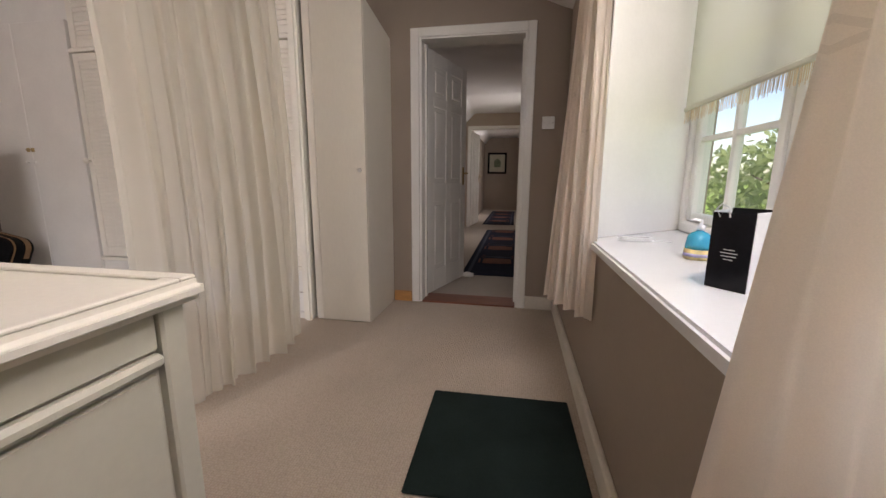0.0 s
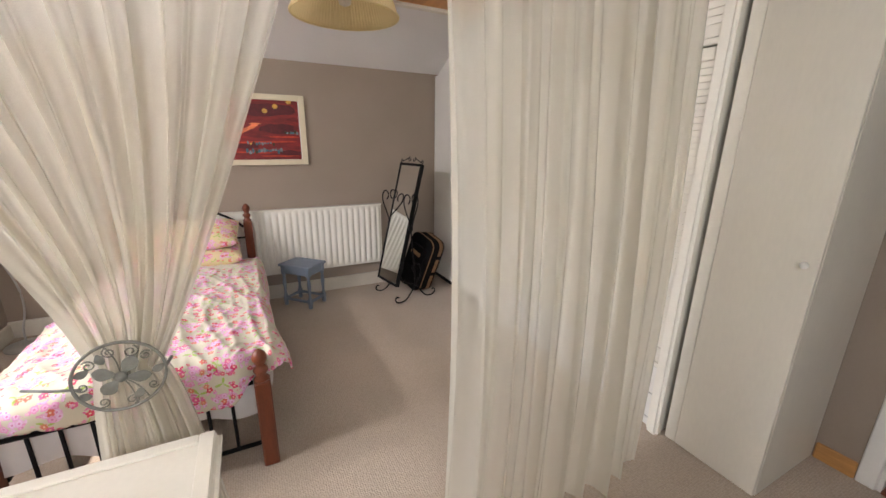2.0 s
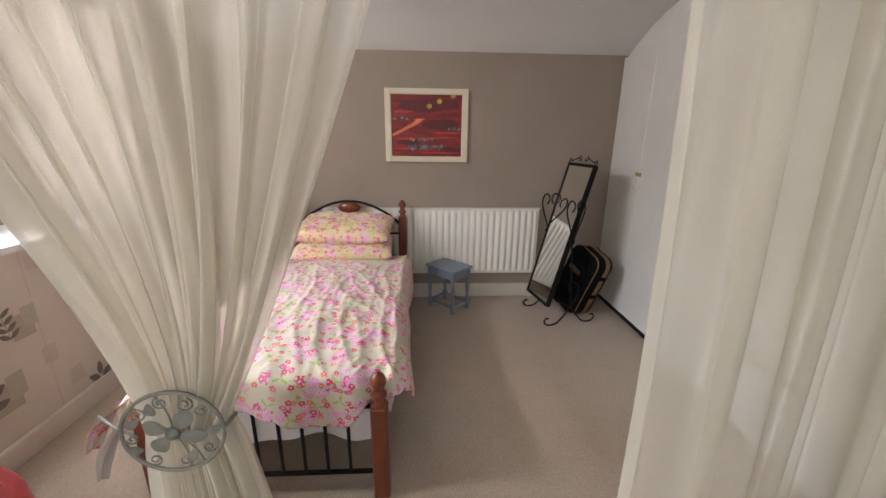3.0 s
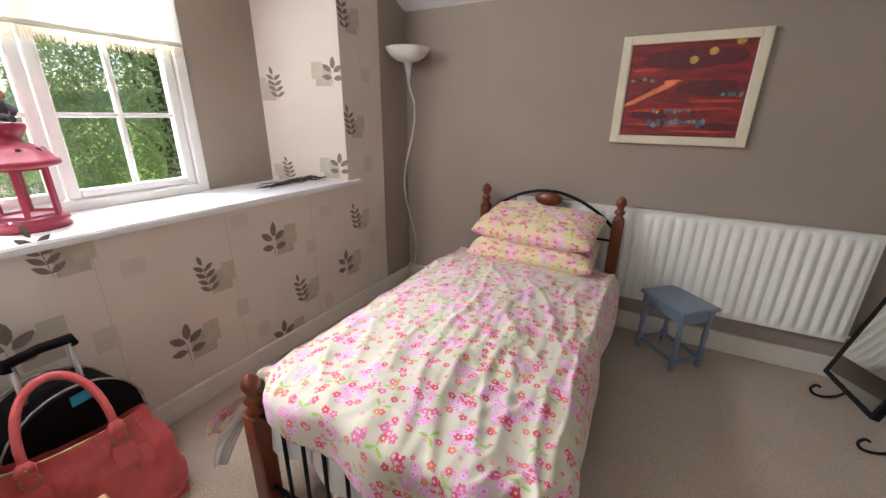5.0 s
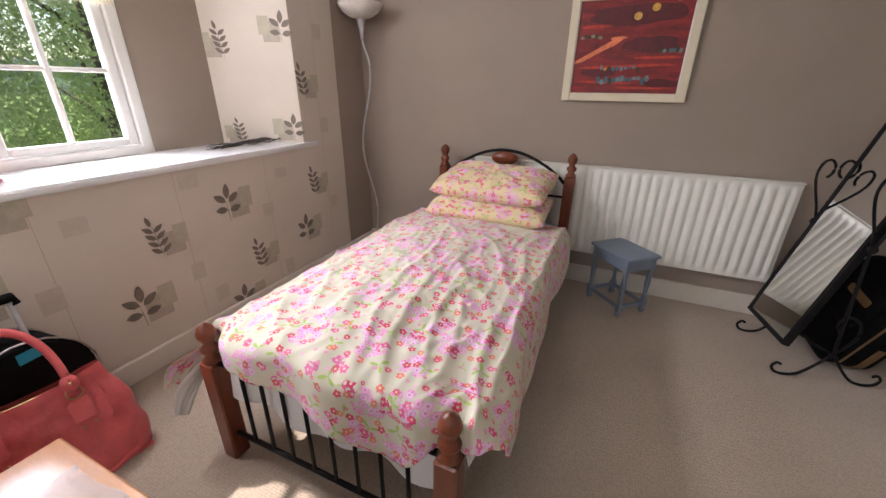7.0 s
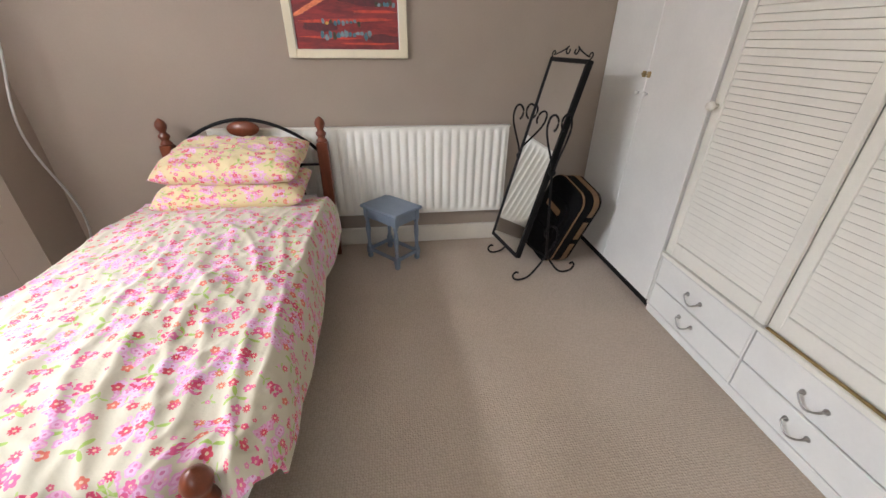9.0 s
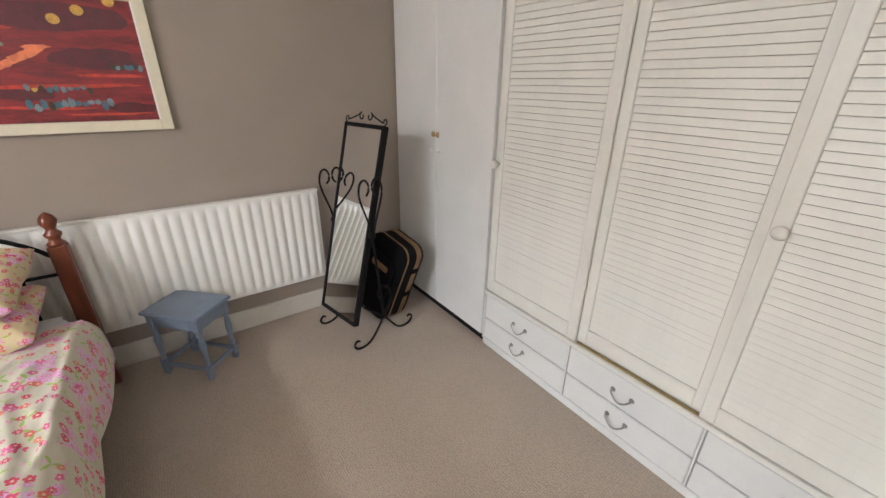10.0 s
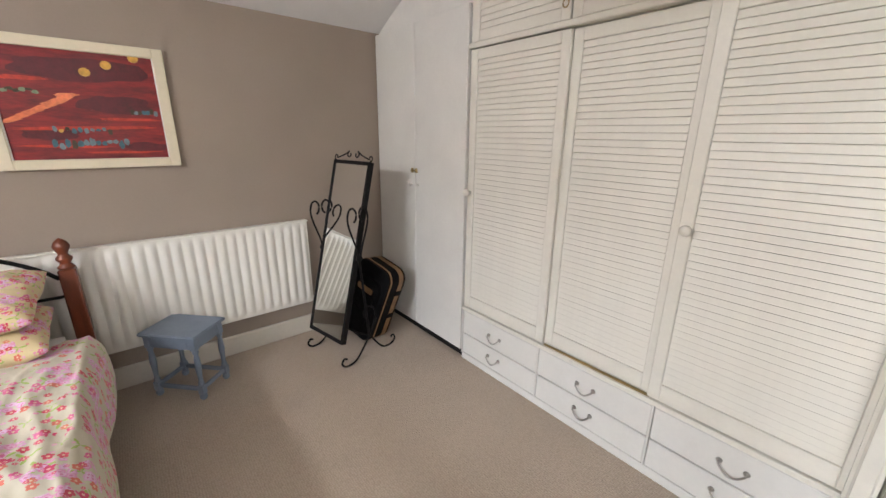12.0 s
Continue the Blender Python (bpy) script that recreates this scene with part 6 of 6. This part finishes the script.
part("base_piping", tube(bmesh.new(), [(-0.27 + 0.54 * k / 12, 0.098 * (1 - (abs(k - 6) / 6) ** 4 * 0.5), 0.016 + 0.006 * math.sin(k * 1.3)) for k in range(13)], 0.009, 8), LEATHER, hbag)

# ---- small table with a plastic bag ----
BEECH = material("orange_beech_veneer", (0.52, 0.24, 0.10), 0.25, 0, 0.15, 5, 40, 0.1, 0.001, (8, 1, 8))
tb = thing("bedside_table", "small low table with a glossy orange beech top", "table", (-1.475, 0.83, 0))
boxpart("top", (-0.19, 0.19, -0.27, 0.27, 0.396, 0.418), BEECH, tb, 0.004)
# added top sheet in paler beech, with some sky glare put into its colour
BEECHTOP = material("glossy_beech_glare", (0.60, 0.31, 0.17), 0.18, 0, 0.12, 5, 40, 0.05, 0.001, (8, 1, 8))
boxpart("laminate", (-0.184, 0.184, -0.264, 0.264, 0.4181, 0.4215), BEECHTOP, tb, 0.001)
for sx in (-1, 1):
    boxpart("side_panel", (sx * 0.175 - 0.009, sx * 0.175 + 0.009, -0.25, 0.25, 0.0, 0.3955), BEECH, tb, 0.002)
boxpart("back_panel", (-0.165, 0.165, -0.25, -0.235, 0.03, 0.3955), BEECH, tb, 0.002)
boxpart("shelf", (-0.165, 0.165, -0.234, 0.24, 0.16, 0.176), BEECH, tb, 0.002)
PLAS = cloth_material("clear_plastic_film", (0.86, 0.88, 0.90), 0.55, 10, 0.3)
bm = bmesh.new()
sheet(bm, lambda u, v: Vector((-0.16 + 0.30 * u + 0.02 * noise.noise(Vector((u * 3, v * 3, 7))), -0.12 + 0.36 * v + 0.03 * noise.noise(Vector((u * 4, v * 3, 2))),
                               0.424 + 0.055 * math.sin(math.pi * u) * math.sin(math.pi * v) * (0.6 + abs(noise.noise(Vector((u * 6, v * 6, 0))))) + 0.012 * abs(noise.noise(Vector((u * 15, v * 15, 3)))))), 44, 44)
pb = part("plastic_bag", bm, PLAS)
pb.matrix_world = pose(-1.475, 0.83, 0)
tagged(pb, "crumpled clear plastic bag lying on the small table", "plastic bag")

# duvet corner and white sheet hanging past the far post of the foot
def swag(bm, a, b, tip, fold, uv=False):
    """Cloth gathered from the edge a-b down to a soft point, with folds across it."""
    a, b, tip = Vector(a), Vector(b), Vector(tip)

    def at(u, v):
        k = v ** 0.85
        edge = a.lerp(b, u)
        p = edge.lerp(tip + (edge - a.lerp(b, 0.5)) * 0.24, k)
        wave = math.sin(u * 13 + 2 * v) + 0.5 * math.sin(u * 27 - 3 * v)
        return p + Vector((0.3, -1, 0.1)) * (fold * wave * (1 - 0.75 * v) + 0.035 * math.sin(math.pi * v)) + Vector((0, 0, 0.012 * math.sin(5 * u + 4 * v)))
    sheet(bm, at, 40, 24, uv)
    return bm


bm = swag(bmesh.new(), (-2.34, 0.615, 0.505), (-2.055, 0.600, 0.480), (-1.975, 0.520, 0.325), 0.004, True)
layer2 = bm.loops.layers.uv.verify()
for f in bm.faces:
    for lp in f.loops:
        lp[layer2].uv = (lp[layer2].uv.x * 0.22 + 4.3, lp[layer2].uv.y * 0.26)
cn = part("hanging_corner", bm, FLORAL, duvet)
sh = thing("bed_sheet", "white cotton sheet showing below the duvet edge", "sheet")
bm = bmesh.new()
sheet(bm, lambda u, v: Vector((-2.078 + 0.022 * (1 - v) + 0.012 * math.sin(23 * u), 0.70 + 0.82 * u, 0.275 + 0.205 * v + 0.018 * math.sin(11 * u) * (1 - v))), 60, 6)
part("foot_fold", bm, SHEETW, sh)
bm = bmesh.new()
sheet(bm, lambda u, v: Vector((-2.09 - 1.3 * u, 1.555 + 0.03 * (1 - v) + 0.012 * math.sin(19 * u), 0.36 + 0.13 * v + 0.02 * math.sin(9 * u) * (1 - v))), 60, 6)
part("side_fold", bm, SHEETW, sh)
bm = swag(bmesh.new(), (-2.28, 0.605, 0.43), (-2.065, 0.600, 0.43), (-1.965, 0.530, 0.195), 0.004)
part("hanging_fold", bm, SHEETW, sh)

# ---- passage curtains ----
for y0, y1 in ((6.93, 7.2), (8.0, 8.25), (10.35, 10.6), (11.1, 11.35)):
    c = thing("passage_curtain", "white net curtain hanging beside a passage window", "curtain", group="passage curtains")
    drape("cloth", c, lambda u, v: (HR - 0.05 - 0.05 * (1 - v), y0 + (y1 - y0) * u, 0), 0.72, 1.98, 4, 0.018, VOILE, 40, 14, int(y0 * 10))

# ---- printed leaf sprigs on the wallpaper ----
LEAFINK = material("umber_leaf_print", (0.19, 0.155, 0.125), 0.7, 0, 0.15, 30, 90, 0.05, 0.001)
KHAKI = material("khaki_square_print", (0.49, 0.45, 0.34), 0.7, 0, 0.08, 30, 90, 0.05, 0.001)
STONE = material("stone_square_print", (0.46, 0.395, 0.325), 0.7, 0, 0.08, 30, 90, 0.05, 0.001)


def leaf(bm, x, z, a, l, w, m):
    pts = [(0, 0), (0.25, 0.42), (0.55, 0.5), (0.85, 0.25), (1, 0), (0.85, -0.25), (0.55, -0.5), (0.25, -0.42)]
    vs = []
    for p, q in pts:
        px, pz = p * l, q * w
        vs.append(bm.verts.new(m @ Vector((x + px * math.cos(a) - pz * math.sin(a), 0, z + px * math.sin(a) + pz * math.cos(a)))))
    bm.faces.new(vs)


def sprig(m, kind, x, z, s=1.0, flip=1):
    """Flat print: two offset squares, then a stem with leaves."""
    for dx, dz, w, h, mt, y in ((0.045, -0.02, 0.075, 0.085, STONE, 0.0010), (0.075, 0.005, 0.05, 0.075, KHAKI, 0.0016)):
        bm = bmesh.new()
        c = [bm.verts.new(m @ Vector((x + flip * (dx + a * w / 2) * s, y, z + (dz + b * h / 2) * s))) for a, b in ((-1, -1), (1, -1), (1, 1), (-1, 1))]
        bm.faces.new(c)
        part("square_print", bm, mt, wall_south)
    bm = bmesh.new()
    q = m @ Matrix.Translation((0, 0.0022, 0))
    if kind == "fern":
        for k in range(4):
            for sd in (-1, 1):
                leaf(bm, x + 0.004 * k * s, z + (-0.045 + 0.026 * k) * s, math.pi / 2 - sd * 0.95, 0.042 * s, 0.017 * s, q)
        leaf(bm, x + 0.016 * s, z + 0.055 * s, 1.3, 0.04 * s, 0.016 * s, q)
        leaf(bm, x - 0.004 * s, z - 0.075 * s, 1.45, 0.14 * s, 0.0022 * s, q)
    else:
        for ax, az, a, l in ((0.0, 0.012, 1.65, 0.055), (-0.004, 0.0, 2.55, 0.052), (0.005, 0.002, 0.62, 0.052), (0.004, -0.026, 0.12, 0.046), (-0.004, -0.03, 2.98, 0.046)):
            leaf(bm, x + ax * s, z + az * s, a, l * s, 0.025 * s, q)
        leaf(bm, x, z - 0.075 * s, 1.5, 0.08 * s, 0.0022 * s, q)
    part("leaf_print", bm, LEAFINK, wall_south)


FACE = Matrix.Translation((0, S, 0))
for kind, x, z in (
    ("four", -1.700, 0.612),
    ("fern", -1.863, 0.897),
    ("fern", -2.380, 0.619),
    ("four", -2.762, 0.709),
    ("four", -2.227, 0.344),
    ("fern", -2.915, 0.332),
    ("fern", -3.446, 0.673),
    ("four", -3.309, 0.384),
    ("fern", -3.446, 1.933),
    ("fern", -3.448, 1.310),
    ("four", -2.746, 0.109),
        ):
    sprig(FACE, kind, x, z, 1.55 if kind == "four" else 1.35, -1)
PALE = material("pale_square_print", (0.59, 0.515, 0.435), 0.7, 0, 0.06, 30, 90, 0.05, 0.001)
for x, z, w, h in ((-1.60, 0.40, 0.10, 0.12), (-1.95, 0.52, 0.08, 0.10), (-2.10, 0.78, 0.09, 0.07), (-2.52, 0.40, 0.07, 0.09), (-2.58, 0.86, 0.10, 0.07), (-2.62, 0.22, 0.08, 0.09),
                   (-3.02, 0.60, 0.08, 0.08), (-3.12, 0.18, 0.07, 0.10), (-3.16, 0.80, 0.09, 0.06), (-3.62, 0.50, 0.08, 0.09), (-3.60, 1.05, 0.08, 0.10), (-3.62, 1.62, 0.08, 0.09), (-1.56, 0.80, 0.12, 0.07)):
    bm = bmesh.new()
    bm.faces.new([bm.verts.new((x + a * w / 2, S + 0.0008, z + c * h / 2)) for a, c in ((-1, -1), (1, -1), (1, 1), (-1, 1))])
    part("square_print", bm, PALE, wall_south)
for x in (-1.98, -2.51, -3.04, -3.57):
    top_z = 0.925 if x > -3.39 else 2.1
    bm = bmesh.new()
    bm.faces.new([bm.verts.new((x + a, S + 0.0006, z)) for a, z in ((-0.0011, 0.115), (0.0011, 0.115), (0.0011, top_z), (-0.0011, top_z))])
    part("paper_seam", bm, STONE, wall_south)
dx_, dy_ = -3.14 + 3.39, -0.535 - S
ln_ = math.hypot(dx_, dy_)
REVEAL = Matrix.Translation((-3.39, S, 0)) @ Matrix.Rotation(math.atan2(dy_, dx_), 4, "Z")
sprig(REVEAL, "fern", 0.40, 1.53, 1.25)
sprig(REVEAL, "four", 0.05, 1.62, 1.3)
sprig(REVEAL, "four", 0.05, 1.05, 1.3)
sprig(REVEAL, "fern", 0.38, 1.02, 1.0)

# ---- outside ----
GRASS = material("field_grass", (0.21, 0.33, 0.04), 0.9, 0, 0.25, 0.05, 3.0, 0.3, 0.05)
HEDGE = cloth_material("hedge_leaf", (0.19, 0.29, 0.14), 0.0, 10, 0.5)
TREEL = cloth_material("tree_leaf", (0.33, 0.41, 0.19), 0.0, 10, 0.5)
BARK = material("tree_bark", (0.10, 0.075, 0.055), 0.9, 0, 0.3, 3, 30, 0.6, 0.02, (3, 3, 0.6))
FARWOOD = material("far_woodland", (0.07, 0.12, 0.075), 0.95, 0, 0.5, 0.05, 0.6, 0.2, 0.5)
# distance haze is put into the hill colour as blue
FARHILL = material("haze_blue_far_hill", (0.13, 0.20, 0.26), 0.95, 0, 0.25, 0.01, 0.1, 0.2, 0.5)
bm = bmesh.new()
box(bm, -1500, 1500, -1500, 1500, -3.2, -2.8)
setting("ground", bm, GRASS, "bright green grass field below the windows", "grass")


def leaf_cloud(bm, centre, radii, n, size, rnd):
    verts, faces = [], []
    for _ in range(n):
        d = Vector((rnd.gauss(0, 1), rnd.gauss(0, 1), rnd.gauss(0, 1))).normalized()
        r = rnd.uniform(0.55, 1.0) ** 0.6
        lump = 1 + 0.28 * noise.noise(d * 2.6 + Vector(centre))
        p = Vector(centre) + Vector((d.x * radii[0], d.y * radii[1], d.z * radii[2])) * r * lump
        a = Vector((rnd.gauss(0, 1), rnd.gauss(0, 1), rnd.gauss(0, 1))).normalized()
        b = a.cross(d)
        b = b.normalized() if b.length > 0.01 else Vector((0, 0, 1))
        s = size * rnd.uniform(0.6, 1.3)
        vs = [bm.verts.new(p + a * s), bm.verts.new(p + b * s * 0.45), bm.verts.new(p - a * s), bm.verts.new(p - b * s * 0.45)]
        bm.faces.new(vs)


def tree(at, h, crown, n, size, seed, label):
    rnd = random.Random(seed)
    ob = thing("tree", label, "tree", at, group="trees outside")
    bm = bmesh.new()
    tube(bm, [(0, 0, 0), (0.08, 0.03, h * 0.3), (0.0, 0.1, h * 0.55), (0.05, 0.1, h * 0.85)], [0.18, 0.14, 0.10, 0.04], 10)
    for k in range(7):
        a = k * 2.4
        z = h * (0.28 + 0.08 * k)
        tube(bm, [(0.03, 0.05, z), (0.6 * crown * 0.5 * math.cos(a), 0.6 * crown * 0.5 * math.sin(a), z + 0.5), (crown * 0.75 * math.cos(a), crown * 0.75 * math.sin(a), z + 0.9)], [0.06, 0.04, 0.015], 6)
    part("trunk", bm, BARK, ob)
    bm = bmesh.new()
    leaf_cloud(bm, (0, 0, h * 0.58), (crown, crown, h * 0.46), n, size, rnd)
    for k in range(9):
        a = k * 2.1
        leaf_cloud(bm, (crown * 0.8 * math.cos(a), crown * 0.8 * math.sin(a), h * (0.3 + 0.07 * k)), (crown * 0.45, crown * 0.45, h * 0.14), n // 9, size, rnd)
    part("crown", bm, TREEL, ob)


tree((-5.85, -7.2, -2.8), 7.2, 2.0, 46000, 0.036, 3, "leafy green garden tree close to the house")
tree((-9.4, -8.6, -2.8), 7.5, 2.4, 12000, 0.07, 6, "leafy green garden tree close to the house")
tree((7.5, 5.6, -2.8), 5.5, 2.2, 5000, 0.10, 8, "leafy green garden tree close to the house")
tree((5.8, 9.5, -2.8), 5.0, 2.0, 4000, 0.10, 9, "leafy green garden tree close to the house")
hedge = tagged(part("hedge", (lambda b: ([leaf_cloud(b, (-3.2 + 1.15 * k, -8.2 + 0.4 * math.sin(k * 1.7), -0.75 + 0.15 * math.sin(k * 2.3)), (1.15, 1.0, 1.50 + 0.15 * math.sin(k * 3.1)), 5200, 0.042, random.Random(20 + k)) for k in range(8)], b)[1])(bmesh.new()), HEDGE), "thick dark green garden hedge beyond the window", "hedge", kind="stuff")


def ridge(name, y, z0, height, mat, seed, label, span=900, n=260):
    bm = bmesh.new()
    def fn(u, v):
        x = -span + 2 * span * u
        hgt = height * (0.55 + 0.45 * noise.noise(Vector((x / (span * 0.22), seed, 0))) + 0.16 * noise.noise(Vector((x / (span * 0.012), seed, 3))))
        return Vector((x, y - 30 * v * v, z0 + hgt * v))
    sheet(bm, fn, n, 3)
    return tagged(part(name, bm, mat), label, "backdrop", kind="structure")


ridge("backdrop_woods", -190, -3, 11, FARWOOD, 4.0, "distant dark green line of trees", 300, 500)
ridge("backdrop_hill", -700, -3, 62, FARHILL, 9.0, "distant hills tinted blue-green by haze", 1400, 300)


# ---- shell of the house ----
RENDERW = material("whitewashed_render", (0.70, 0.68, 0.63), 0.9, 0, 0.10, 1.2, 20, 0.4, 0.01)
SLATE_R = material("grey_roof_slate", (0.09, 0.095, 0.105), 0.7, 0, 0.3, 2.0, 15, 0.4, 0.01)
setting("wall_ground_storey", box(bmesh.new(), W - 0.3, E + 0.62, S - 0.65, 14.0, -2.8, -0.205), RENDERW, "whitewashed lower storey of the house", "wall")
bm = bmesh.new()
ridge_x = (W + E) / 2
prism(bm, [(W - 0.6, 2.92), (E + 0.95, 2.92), (ridge_x + 0.1, 4.6)], -14.2, 0.95, Matrix.Rotation(math.pi / 2, 4, "X"))
setting("roof", bm, SLATE_R, "pitched grey slate roof", "roof")
